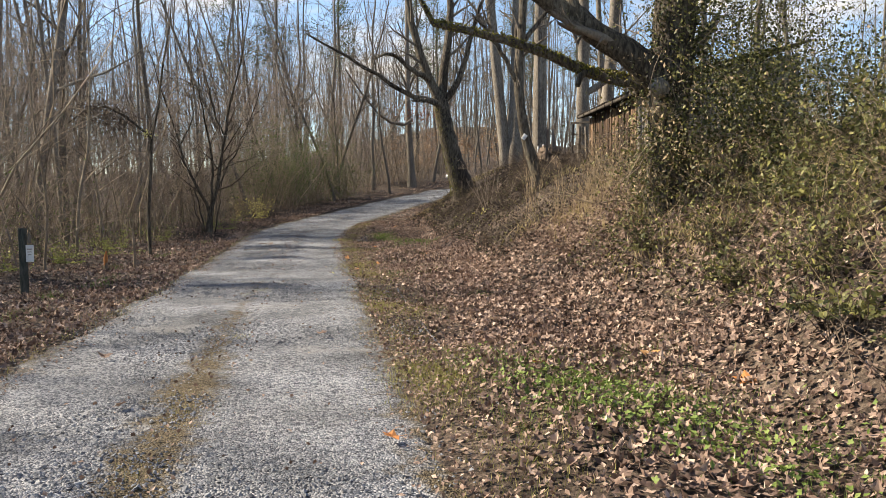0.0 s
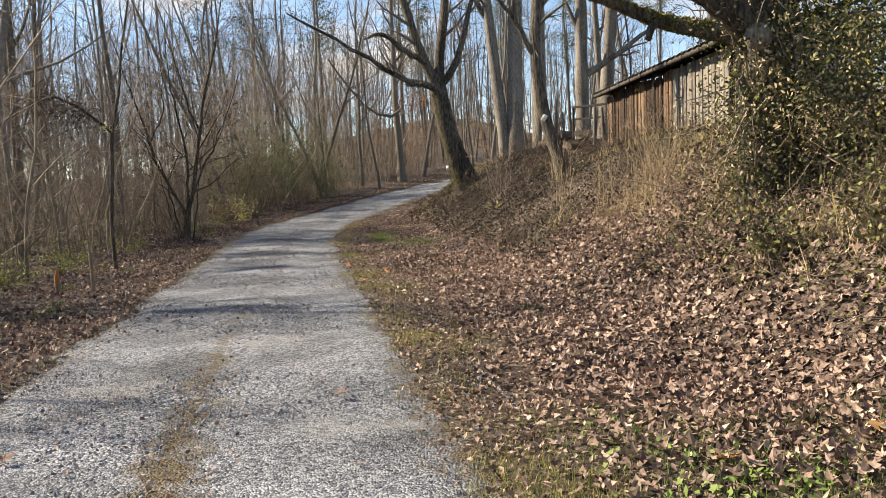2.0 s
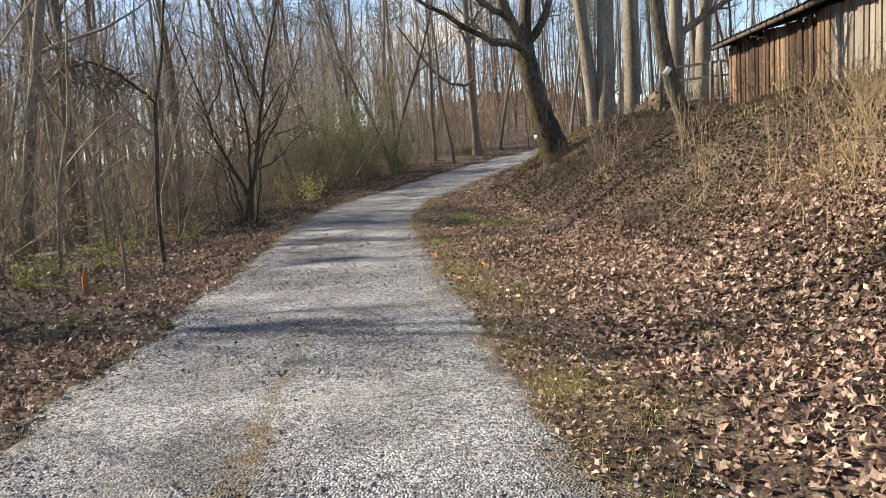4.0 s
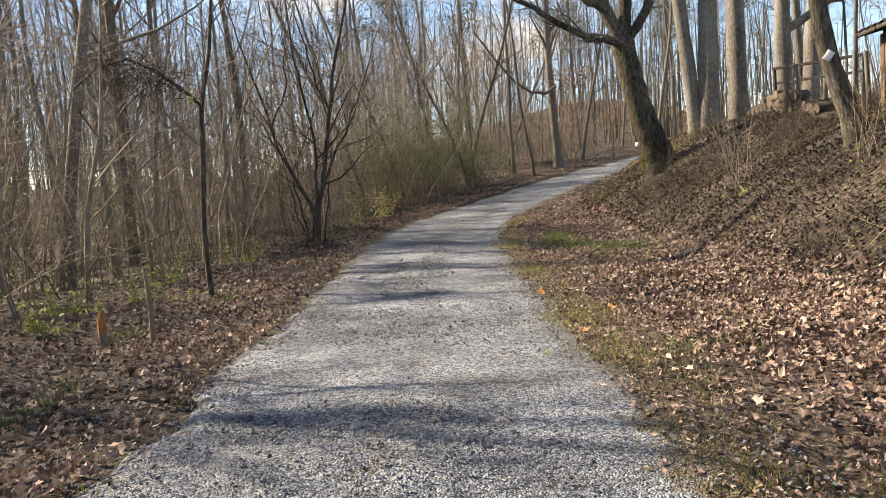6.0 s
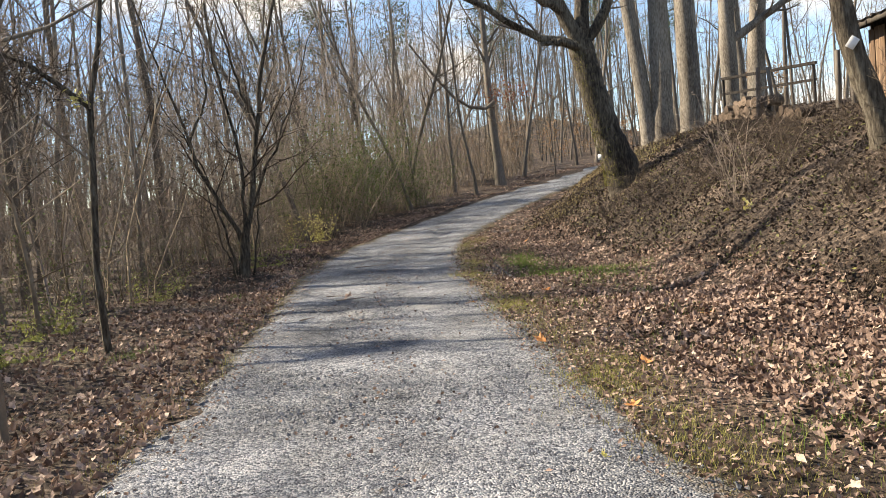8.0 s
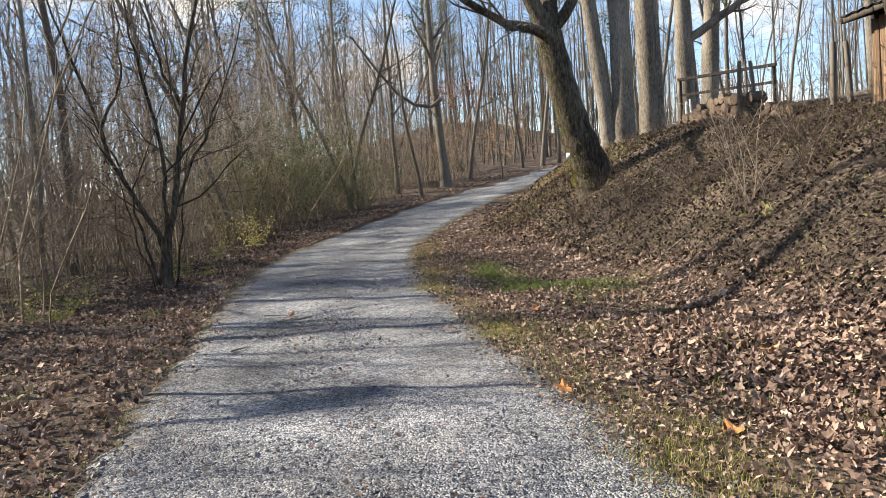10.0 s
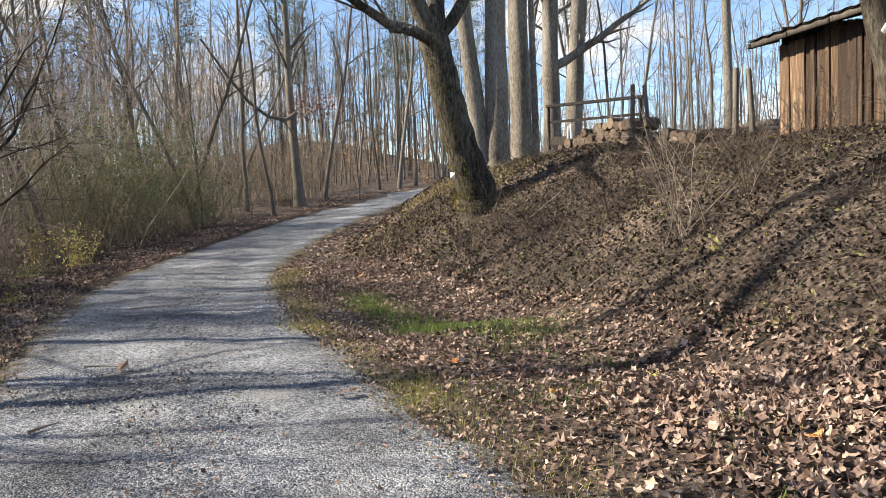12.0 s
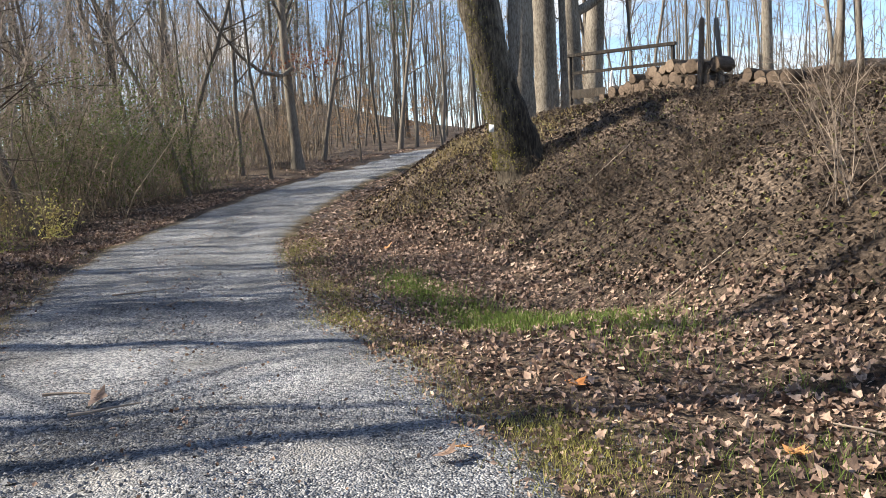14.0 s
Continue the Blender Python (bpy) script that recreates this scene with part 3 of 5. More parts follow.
oz = up_at(2.9, 30)
oak = big_tree("oak_tree", "leaning dark-barked oak with mossy trunk at the foot of the bank", [(3.0, 30, oz - 0.4), (2.9, 30, oz + 0.25), (2.58, 30, 2.6), (2.3, 30, 3.7), (2.05, 30, 4.9)], [0.58, 0.41, 0.345, 0.305, 0.29], M_BARK_OAK, [
    ([(2.05, 30, 4.7), (1.6, 29.9, 5.8), (1.0, 29.8, 7.4), (0.7, 29.8, 9.5), (0.2, 29.6, 12)], [0.2, 0.17, 0.14, 0.1, 0.05]),
    ([(2.05, 30, 4.7), (2.2, 30.1, 6.0), (2.5, 30.2, 8.0), (2.4, 30.4, 10.5), (2.8, 30.4, 13)], [0.21, 0.17, 0.14, 0.1, 0.04]),
    ([(2.1, 30, 4.8), (2.8, 30, 5.6), (3.2, 30.1, 7.2), (3.9, 30.1, 9.4)], [0.15, 0.12, 0.09, 0.04]),
    ([(2.0, 29.9, 4.8), (1.4, 29.7, 4.95), (0.8, 29.4, 5.0), (-0.1, 29.1, 5.6), (-1.6, 28.6, 6.4), (-2.8, 28.2, 7.0)], [0.13, 0.11, 0.09, 0.07, 0.05, 0.03]),
    ([(2.0, 29.8, 4.75), (1.5, 29.5, 4.85), (1.0, 29.3, 4.8)], [0.10, 0.08, 0.05]),
    ([(1.75, 29.9, 5.6), (0.9, 29.5, 6.0), (0.2, 29.2, 6.6), (-0.4, 29, 6.3)], [0.12, 0.09, 0.07, 0.03]),
], 3)
stuff_moss = Geo()
mq = np.array([(2.93, 30, oz - 0.1), (2.83, 30, oz + 0.3), (2.55, 30, 2.6), (2.3, 30, 3.7), (2.05, 30, 4.8)])
rm = np.random.RandomState(8)
tm = rm.uniform(0, 1, 2600)
mc = np.stack([np.interp(tm, np.linspace(0, 1, 5), mq[:, i]) for i in range(3)], -1)
am = rm.normal(math.pi * 1.12, 0.6, 2600)
mr = np.interp(tm, np.linspace(0, 1, 5), [0.50, 0.42, 0.35, 0.305, 0.29])
stuff_moss.scatter(*LOBED[3], mc + np.stack([np.cos(am) * mr, np.sin(am) * mr, 0 * am], -1), turns(2600, rm, 1.2), rm.uniform(0.012, 0.04, 2600))
part("moss", stuff_moss, M_MOSS, oak, "olive-green moss on the bark")

# beeches behind the crest of the bank
bz = lambda x, y: up_at(x, y)


def beech(x, y, r, h, lean, boughs, seed, label="stout pale smooth-barked tree with bare crown"):
    z = bz(x, y)
    top = (x + lean[0] * h, y + lean[1] * h, z + h)
    mid = (x + lean[0] * h * 0.45, y + lean[1] * h * 0.45, z + h * 0.5)
    return big_tree("beech_tree", label, [(x, y, z - 0.5), (x, y, z + 0.4), mid, top], [r * 1.5, r * 1.08, r * 0.85, r * 0.35], M_BARK_BEECH,
                    [([(x + lean[0] * h * f, y + lean[1] * h * f, z + h * f), (x + a * 0.45, y + b * 0.45, z + h * f + c * 0.4), (x + a, y + b, z + h * f + c)], [q, q * 0.75, q * 0.3]) for f, a, b, c, q in boughs], seed, 12, twigs=9)


beech(6.2, 37.6, 0.34, 16, (0.02, 0), [(0.5, 3, 1, 4, 0.14), (0.6, -3, 0, 4, 0.12), (0.75, 2, -2, 4, 0.1)], 31)
beech(5.75, 37.75, 0.25, 15, (-0.11, 0.0), [(0.4, -2.6, 0.4, 3, 0.1), (0.6, -3, -1, 4, 0.1)], 32, "pale smooth-barked trunk leaning away from its twin")
beech(7.7, 39.2, 0.34, 17, (0.0, 0.01), [(0.55, 3, -1, 4, 0.14), (0.7, -3, 1, 4, 0.12)], 33)
beech(11.2, 44.4, 0.34, 17, (0.0, 0.0), [(0.2, 4.6, -1.0, 3.2, 0.2), (0.55, -3, 1, 4, 0.14), (0.7, 3, 1, 4, 0.12)], 34, "pale smooth-barked tree with one long low limb")
beech(12.9, 46, 0.36, 17, (0.075, 0), [(0.5, 3.5, -1, 5, 0.14), (0.6, -2, 1, 5, 0.12)], 35)
beech(7.35, 37.2, 0.1, 12, (-0.01, 0), [(0.6, 1.5, 0, 2, 0.04)], 36, "slim pale trunk among stouter ones")
beech(16.5, 40, 0.17, 15, (-0.02, 0), [(0.5, 2, 0, 3, 0.08), (0.6, -2, 0, 3, 0.08)], 37, "slim pale tree behind the bank")
beech(14.0, 50, 0.2, 16, (-0.05, 0), [(0.4, 3, 0, 3, 0.1), (0.6, -2, 0, 3, 0.08)], 38, "slim pale tree behind the bank")

# tagged tree on the bank
t2 = big_tree("bank_tree", "slim rough-barked tree with a white tag on the bank", [(4.05, 20.4, up_at(4.05, 20.4) - 0.4), (3.95, 20.4, 1.9), (3.62, 20.45, 2.9), (3.42, 20.5, 4.4), (3.6, 20.55, 6.2), (3.5, 20.6, 10)], [0.22, 0.16, 0.135, 0.12, 0.105, 0.045], M_BARK_OAK, [
    ([(3.42, 20.5, 4.3), (2.9, 20.3, 5.2), (2.2, 20.2, 6.0)], [0.07, 0.05, 0.02]),
    ([(3.5, 20.5, 5.2), (4.2, 20.6, 6.2), (5.2, 20.6, 7.2)], [0.07, 0.05, 0.02])], 41, 12, twigs=8)


def plate(name, label, category, w, h, place, m_turn, mat, group=""):
    g = Geo()
    box(g, (w, 0.006, h), m_turn)
    ob = part(name, g, mat)
    ob.location = place
    return tagged(ob, label, category, group)


plate("tree_tag", "small white diamond-hung tag nailed to the bark", "tag", 0.11, 0.15, (3.58, 20.285, 2.88), pose(0, 0, 0, 0, 35, -12), M_PAPER)
plate("tree_tag", "small white rectangular tag low on the oak trunk", "tag", 0.09, 0.13, (2.28, 29.72, 2.02), pose(0, 0, 0, 0, 4, -35), M_PAPER)

# ivy-clad tree at the foot of the bank
iz = up_at(4.2, 11.4)
ivy_tree = big_tree("ivy_tree", "thick dark tree wrapped in ivy with a low mossy limb", [(4.25, 11.4, iz - 0.5), (4.2, 11.4, iz + 0.3), (4.15, 11.4, 2.4), (4.2, 11.45, 3.3), (4.35, 11.5, 5.0), (4.4, 11.5, 8.5)], [0.5, 0.36, 0.29, 0.31, 0.26, 0.16], M_BARK_OAK, [
    ([(4.2, 11.4, 3.0), (3.75, 11.35, 3.32), (3.3, 11.4, 3.62), (2.92, 11.45, 3.95), (2.5, 11.5, 4.25), (1.8, 11.5, 4.52), (0.6, 11.4, 5.2), (-0.8, 11.2, 6.0)], [0.27, 0.22, 0.185, 0.165, 0.145, 0.12, 0.08, 0.03]),
    ([(2.75, 11.46, 4.1), (2.6, 11.6, 4.7), (2.3, 11.8, 5.5)], [0.12, 0.1, 0.06]),
    ([(4.3, 11.5, 4.8), (5.0, 11.9, 5.8), (5.8, 12.2, 7.0)], [0.16, 0.12, 0.06])], 43, 14, twigs=6, ratio=0.22)
mossy = Geo()
ml = np.array([(4.05, 11.4, 2.98), (3.56, 11.55, 3.12), (3.2, 11.7, 3.22), (2.91, 11.75, 3.32), (2.42, 11.8, 3.55), (1.8, 11.85, 3.75), (1.2, 11.9, 3.9), (0.72, 11.95, 4.0), (0.5, 12.0, 4.4), (0.4, 12.1, 4.9)])
mossy.tube(ml, [0.13, 0.10, 0.085, 0.08, 0.075, 0.065, 0.055, 0.05, 0.035, 0.02], 9)
mossy.tube([(3.05, 11.72, 3.3), (2.9, 11.65, 3.2), (2.84, 11.6, 3.05)], [0.055, 0.05, 0.04], 8, True)
bough = part("mossy_bough", mossy, M_BARK_OAK, ivy_tree, "low limb thick with yellow-green moss")
mg = Geo()
tt = rm.uniform(0.05, 0.95, 2600)
mc = np.stack([np.interp(tt, np.linspace(0, 1, 10), ml[:, i]) for i in range(3)], -1)
am = rm.uniform(0, 6.28, 2600)
mr = np.interp(tt, np.linspace(0, 1, 10), [0.13, 0.10, 0.085, 0.08, 0.075, 0.065, 0.055, 0.05, 0.035, 0.02])
mc += np.stack([0 * am, np.cos(am) * mr, np.sin(am) * mr * 1.1 + 0.01], -1)
mg.scatter(*LOBED[3], mc, turns(2600, rm, 1.2), rm.uniform(0.02, 0.06, 2600))
part("moss", mg, M_MOSS, bough, "yellow-green moss")
knob = Geo()
knob.tube([(3.95, 11.15, 2.95), (3.86, 11.05, 2.98), (3.8, 11.0, 3.0)], [0.15, 0.14, 0.05], 10, True)
part("knot", knob, M_BARK_BEECH, ivy_tree, "pale healed branch knot")
il = Geo()
n = 7600
hz = rm.uniform(0, 1, n) ** 0.9 * 6.5
ar, rr = rm.uniform(0, 6.28, n) + 0.9 * np.sin(hz * 2.3), 0.30 + np.abs(rm.normal(0, 0.22, n)) * (1 + 0.5 * np.sin(hz * 1.7))
il.scatter(*DIAMOND, np.stack([4.2 + 0.03 * hz + np.cos(ar) * rr, 11.4 + np.sin(ar) * rr, iz + hz], -1), turns(n, rm, 0.9), rm.uniform(0.035, 0.075, n))
for cx, cy, cz, sx, sy, sz, n in ((5.3, 11.2, 3.7, 0.7, 0.6, 1.0, 4600), (5.0, 11.0, 3.4, 0.4, 0.4, 0.8, 2600), (6.4, 10.6, 3.0, 0.9, 0.5, 0.4, 2400), (6.6, 11.5, 3.2, 0.9, 0.6, 0.7, 1800), (4.9, 10.9, 2.4, 0.6, 0.5, 0.5, 2200), (3.9, 11.0, 4.9, 0.7, 0.5, 0.5, 1800), (5.6, 10.2, 2.5, 0.9, 0.5, 0.45, 1800), (3.9, 11.1, 1.7, 0.35, 0.3, 0.5, 1400)):
    il.scatter(*DIAMOND, rm.normal((cx, cy, cz), (sx, sy, sz), (int(n * 1.7), 3)), turns(int(n * 1.7), rm, 0.9), rm.uniform(0.03, 0.07, int(n * 1.7)))
part("ivy_leaves", il, M_IVY, ivy_tree, "green and yellowing ivy leaves")
dl = Geo()
for cx, cy, cz, sx, sy, sz, n in ((4.15, 11.2, 1.9, 0.4, 0.35, 0.6, 1500), (4.7, 10.8, 2.2, 0.6, 0.4, 0.5, 1300), (4.2, 11.3, 3.6, 0.35, 0.3, 0.9, 700), (5.6, 10.6, 2.7, 0.9, 0.5, 0.4, 1300)):
    dl.scatter(*DIAMOND, rm.normal((cx, cy, cz), (sx, sy, sz), (n, 3)), turns(n, rm, 0.9), rm.uniform(0.035, 0.075, n))
part("dead_leaves", dl, M_TAN, ivy_tree, "dry tan leaves caught in the ivy")
for i in range(46):
    a, z0 = rm.uniform(0, 6.28), iz + rm.uniform(0, 2.5)
    p = np.array((4.2 + math.cos(a) * 0.4, 11.4 + math.sin(a) * 0.4, z0))
    isn = Geo()
    isn.tube(wander(p, (math.cos(a) * 0.3, math.sin(a) * 0.3, rm.uniform(-1, 0.6)), rm.uniform(0.6, 1.6), 6, rm, 0.3), np.linspace(0.012, 0.005, 7), 4)
    part("ivy_stem", isn, M_STEM, ivy_tree)

# vase-shaped tree beside the lane
vz = up_at(-6.15, 27.5)
vt, vc = Geo(), Geo()
rv = np.random.RandomState(77)
vt.tube([(0.0, 0, -0.3), (0.0, 0, 0.15), (0.04, 0, 0.5), (0.08, 0, 0.95)], [0.18, 0.125, 0.11, 0.1], 10)
for r, way_ in ((0.105, [(0.07, 0, 0.8), (0.16, 0, 1.15), (0.37, 0.03, 2.0), (0.57, 0.05, 3.1), (0.65, 0.1, 4.06), (1.0, 0.1, 5.1), (1.35, 0.2, 6.6), (1.5, 0.2, 8.0)]),
               (0.075, [(0.03, 0, 0.7), (-0.08, 0, 0.95), (-0.4, -0.05, 1.7), (-0.77, -0.1, 2.44), (-1.0, -0.1, 3.4), (-1.26, 0, 4.2), (-1.6, 0.1, 5.1), (-1.9, 0.1, 6.4)]),
               (0.06, [(0.1, 0, 1.0), (0.14, -0.1, 1.5), (0.24, -0.3, 2.84), (-0.02, -0.45, 4.06), (-0.15, -0.5, 5.0), (-0.1, -0.6, 6.8)]),
               (0.05, [(0.2, 0, 1.3), (0.5, 0.2, 2.0), (0.95, 0.4, 3.0), (1.4, 0.5, 4.0), (1.9, 0.6, 5.4)]),
               (0.04, [(-0.12, -0.08, -0.1), (-0.25, -0.15, 0.9), (-0.5, -0.3, 2.1), (-1.0, -0.4, 3.3), (-1.5, -0.5, 4.3)]),
               (0.035, [(0.16, 0.06, -0.1), (0.3, 0.2, 0.9), (0.4, 0.5, 2.3), (0.9, 0.8, 3.6)]),
               (0.03, [(-0.2, 0.05, -0.1), (-0.5, 0.2, 0.8), (-0.7, 0.3, 1.9), (-1.4, 0.5, 3.2)]),
               (0.045, [(0.6, 0.05, 3.3), (0.3, -0.1, 4.1), (0.1, -0.2, 5.2), (-0.3, -0.3, 6.4)]),
               (0.04, [(-0.9, -0.1, 3.0), (-0.5, 0.1, 3.9), (-0.5, 0.3, 5.0), (-0.7, 0.4, 6.0)])):
    way_ = np.array(way_)
    u, k = np.linspace(0, 1, 15), np.linspace(0, 1, len(way_))
    st = np.stack([np.interp(u, k, way_[:, i]) for i in range(3)], -1)
    st[1:-1] = 0.25 * st[:-2] + 0.5 * st[1:-1] + 0.25 * st[2:]
    st[2:] += rv.normal(0, 0.025, (13, 3))
    rad = 0.8 * r * np.linspace(1, 0.18, 15)
    vt.tube(st, rad, 8)
    limbs(vc, st, rad, 16, rv, 0.2, 0.3, 0.85, 3, 0.0, 5, 0.17, 0.0045)
vase = tree_thing("multi_stem_tree", vt, vc, M_BARK_OAK, "many-stemmed bare vase-shaped tree at the lane's edge", crown_mat=M_VINE)
vase.location = (-6.15, 27.5, vz)

# sapling with a vine-draped arching branch
at_, ac = Geo(), Geo()
p0 = up_at(-5.75, 19.4)
st = np.array([(-5.75, 19.4, p0 - 0.2), (-5.78, 19.4, 0.9), (-5.7, 19.4, 1.9), (-5.66, 19.45, 2.8), (-5.5, 19.5, 3.5), (-5.4, 19.55, 4.4), (-5.2, 19.6, 5.5), (-5.1, 19.6, 6.6)])
at_.tube(st, [0.05, 0.042, 0.04, 0.038, 0.03, 0.025, 0.018, 0.008], 7)
arch = np.array([(-5.66, 19.45, 2.75), (-5.95, 19.42, 3.02), (-6.3, 19.4, 3.3), (-6.7, 19.4, 3.5), (-7.2, 19.4, 3.4), (-7.6, 19.4, 3.1)])
at_.tube(arch, [0.034, 0.032, 0.028, 0.024, 0.018, 0.01], 6)
limbs(ac, st, [0.05, 0.042, 0.04, 0.038, 0.03, 0.025, 0.018, 0.008], 16, rv, 0.3, 0.25, 0.8, 3, 0.04, 3, 0.14, 0.0035)
matted = Geo()
for i in range(300):
    q = arch[1] + (arch[4] - arch[1]) * rv.beta(1.3, 1.1) + np.array([0, 0, 0.2 * rv.uniform(-0.4, 1)]) + rv.normal(0, 0.14, 3)
    matted.tube(wander(q, rv.normal(0, 1, 3), rv.uniform(0.25, 0.8), 4, rv, 0.5, -0.08), np.linspace(0.006, 0.003, 5), 3)
arched = tree_thing("arched_sapling", at_, ac, M_BARK_OAK, "bare sapling with an arching branch draped in dead vine", "sapling", crown_mat=M_TWIG)
yl = Geo()
yl.scatter(*DIAMOND, rv.normal((-5.8, 19.35, 2.85), (0.13, 0.05, 0.05), (26, 3)), turns(26, rv, 0.5), rv.uniform(0.06, 0.1, 26))
part("leaves", yl, M_YELLOW, arched, "few pale yellow leaves")
part("dead_vine", matted, M_VINE, arched, "matted dark dead vine")

for sd, x, y, r, h in ((95, -7.1, 18.4, 0.042, 7.0), (96, -6.5, 15.2, 0.03, 6.0), (97, -7.6, 21.5, 0.035, 6.5)):
    sapling = tree_thing("sapling", *stem_tree(sd, h, r, (0.06, 0.0), 24, 0.12, 0.26, 3, 3, 0.07, 7, 0.004, 0.02, 0.95), M_STEM, "pale thin bare sapling at the thicket's edge", "sapling", "thicket saplings")
    sapling.location = (x, y, up_at(x, y))

# dead limb with rust-brown leaves over the far bend
rb, rl = Geo(), Geo()
lp = np.array([(-2.6, 51.0, 9.2), (-1.6, 51.6, 7.8), (-0.6, 52.2, 6.6), (0.3, 52.8, 6.0), (1.2, 53.3, 5.9), (1.75, 53.8, 6.3)])
rb.tube(lp, [0.05, 0.06, 0.07, 0.08, 0.1, 0.12], 7)
limbs(rb, lp, [0.05, 0.06, 0.07, 0.08, 0.1, 0.12], 10, rv, 0.1, 0.3, 0.8, 2, 0.02, 4, 0.15, 0.006)
rust = stem_tree(91, 17, 0.26, (-0.03, 0), 22, 0.35, 0.22, 4, 3, 0.03)
rust_tree = tree_thing("rust_leaved_tree", *rust, M_BARK_GREY, "grey tree with a low limb of clinging rust-brown leaves")
rust_tree.location = (1.75, 53.9, up_at(1.75, 53.9))
rbm = part("low_limb", rb, M_BARK_GREY, rust_tree, "crooked low dead limb")
rbm.matrix_parent_inverse = Matrix.Translation(rust_tree.location).inverted()
rl.scatter(*DIAMOND, rv.normal((2.4, 53.4, 6.6), (0.9, 0.5, 0.35), (420, 3)), turns(420, rv, 0.9), rv.uniform(0.09, 0.17, 420))
rlm = part("leaves", rl, material("rust_leaf", [(0.12, 0.035, 0.02), (0.22, 0.075, 0.04), (0.32, 0.14, 0.08)], island=0.6, bump=0, trans=0.2), rust_tree, "clinging rust-brown leaves")
rlm.matrix_parent_inverse = Matrix.Translation(rust_tree.location).inverted()

# trees that line the far bend
for i, (x, y, s) in enumerate([(5.1, 55.9, 0.8), (7.6, 62.5, 1.0), (9.3, 64.5, 1.05), (11.2, 67.5, 1.1), (13.2, 68, 1.05), (-0.9, 52.6, 1.0), (-2.9, 47.6, 0.8), (0.2, 50.3, 0.9), (3.3, 56.5, 0.9)]):
    put(tall[i % 6], x, y, 57 * i, s)


# ---- shed on the bank ----
shed = root("shed", "old weathered plank shed with a low tin roof on the bank", "shed")
SH = pose(6.62, 25.45, 0, 0, 0, -2.0)
base_z, eave_z, length, depth = 2.2, 3.86, 8.6, 2.6
rsd = np.random.RandomState(17)
# dark sheets behind the planks, added as the shade seen through the gaps
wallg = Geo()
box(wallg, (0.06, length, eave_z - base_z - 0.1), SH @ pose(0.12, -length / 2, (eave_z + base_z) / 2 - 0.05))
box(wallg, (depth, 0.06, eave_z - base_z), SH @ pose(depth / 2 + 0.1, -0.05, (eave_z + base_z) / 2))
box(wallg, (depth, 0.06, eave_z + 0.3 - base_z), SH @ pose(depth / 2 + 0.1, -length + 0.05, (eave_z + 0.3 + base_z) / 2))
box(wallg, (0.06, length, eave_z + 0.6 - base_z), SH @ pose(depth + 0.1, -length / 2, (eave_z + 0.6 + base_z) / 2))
part("gap_backing", wallg, M_DARKWOOD, shed, "dark backing sheets that stand in for the shade between the planks")
yy = 0.0
while yy < length - 0.1:
    w = rsd.uniform(0.10, 0.21)
    g = Geo()
    cut, low = rsd.uniform(-0.05, 0.02), rsd.uniform(-0.1, 0.12)
    h = eave_z - base_z + cut - low
    box(g, (0.028, w - rsd.uniform(0.01, 0.035), h), Matrix.Identity(4))
    o = part("plank", g, M_GREYWOOD if yy > 5.4 else M_BOARD, shed, smooth=False)
    o.matrix_basis = SH @ pose(0.045 + rsd.uniform(-0.03, 0.02), -yy - w / 2, base_z + low + h / 2, rsd.normal(0, 0.5), 0, rsd.normal(0, 1.2))
    yy += w
for k in range(16):
    g = Geo()
    w = depth / 16
    box(g, (w - 0.012, 0.028, eave_z - base_z + 0.4), Matrix.Identity(4))
    part("plank", g, M_BOARD, shed, smooth=False).matrix_basis = SH @ pose(0.1 + w * (k + 0.5), 0.01 + rsd.uniform(-0.01, 0.01), (eave_z + base_z) / 2 + 0.1 + k * 0.02)
for k in range(16):
    g = Geo()
    w = depth / 16
    box(g, (w - 0.012, 0.028, eave_z - base_z + 0.4), Matrix.Identity(4))
    part("plank", g, M_GREYWOOD, shed, smooth=False).matrix_basis = SH @ pose(0.1 + w * (k + 0.5), -length - 0.01 + rsd.uniform(-0.01, 0.01), (eave_z + base_z) / 2 + 0.1 + k * 0.02)
roof = Geo()
nn = 60
rx_ = np.array([-0.32, depth + 0.4])
for lay in (0.0, -0.02):
    yv = np.linspace(0.35, -length - 0.3, nn * 2)
    wave = 0.012 * np.sin(np.arange(nn * 2) * math.pi / 2)
    v = np.array([[(SH @ Vector((x, y, eave_z + 0.12 + (x + 0.32) * 0.24 + wv + lay))) for x in rx_] for y, wv in zip(yv, wave)]).reshape(-1, 3)
    roof.add(v, [[2 * i, 2 * i + 1, 2 * i + 3, 2 * i + 2] for i in range(nn * 2 - 1)])
part("roof", roof, M_TIN, shed, "rusted corrugated tin roof")
fas = Geo()
box(fas, (0.05, length + 0.6, 0.11), SH @ pose(-0.27, -length / 2, eave_z + 0.06))
part("fascia", fas, M_PLANK, shed, "grey split fascia board")
for k in range(11):
    g = Geo()
    box(g, (0.6, 0.05, 0.09), Matrix.Identity(4))
    part("rafter", g, M_DARKWOOD, shed).matrix_basis = SH @ pose(-0.02, 0.3 - k * (length + 0.5) / 10, eave_z + 0.10, 0, -13.5, 0)

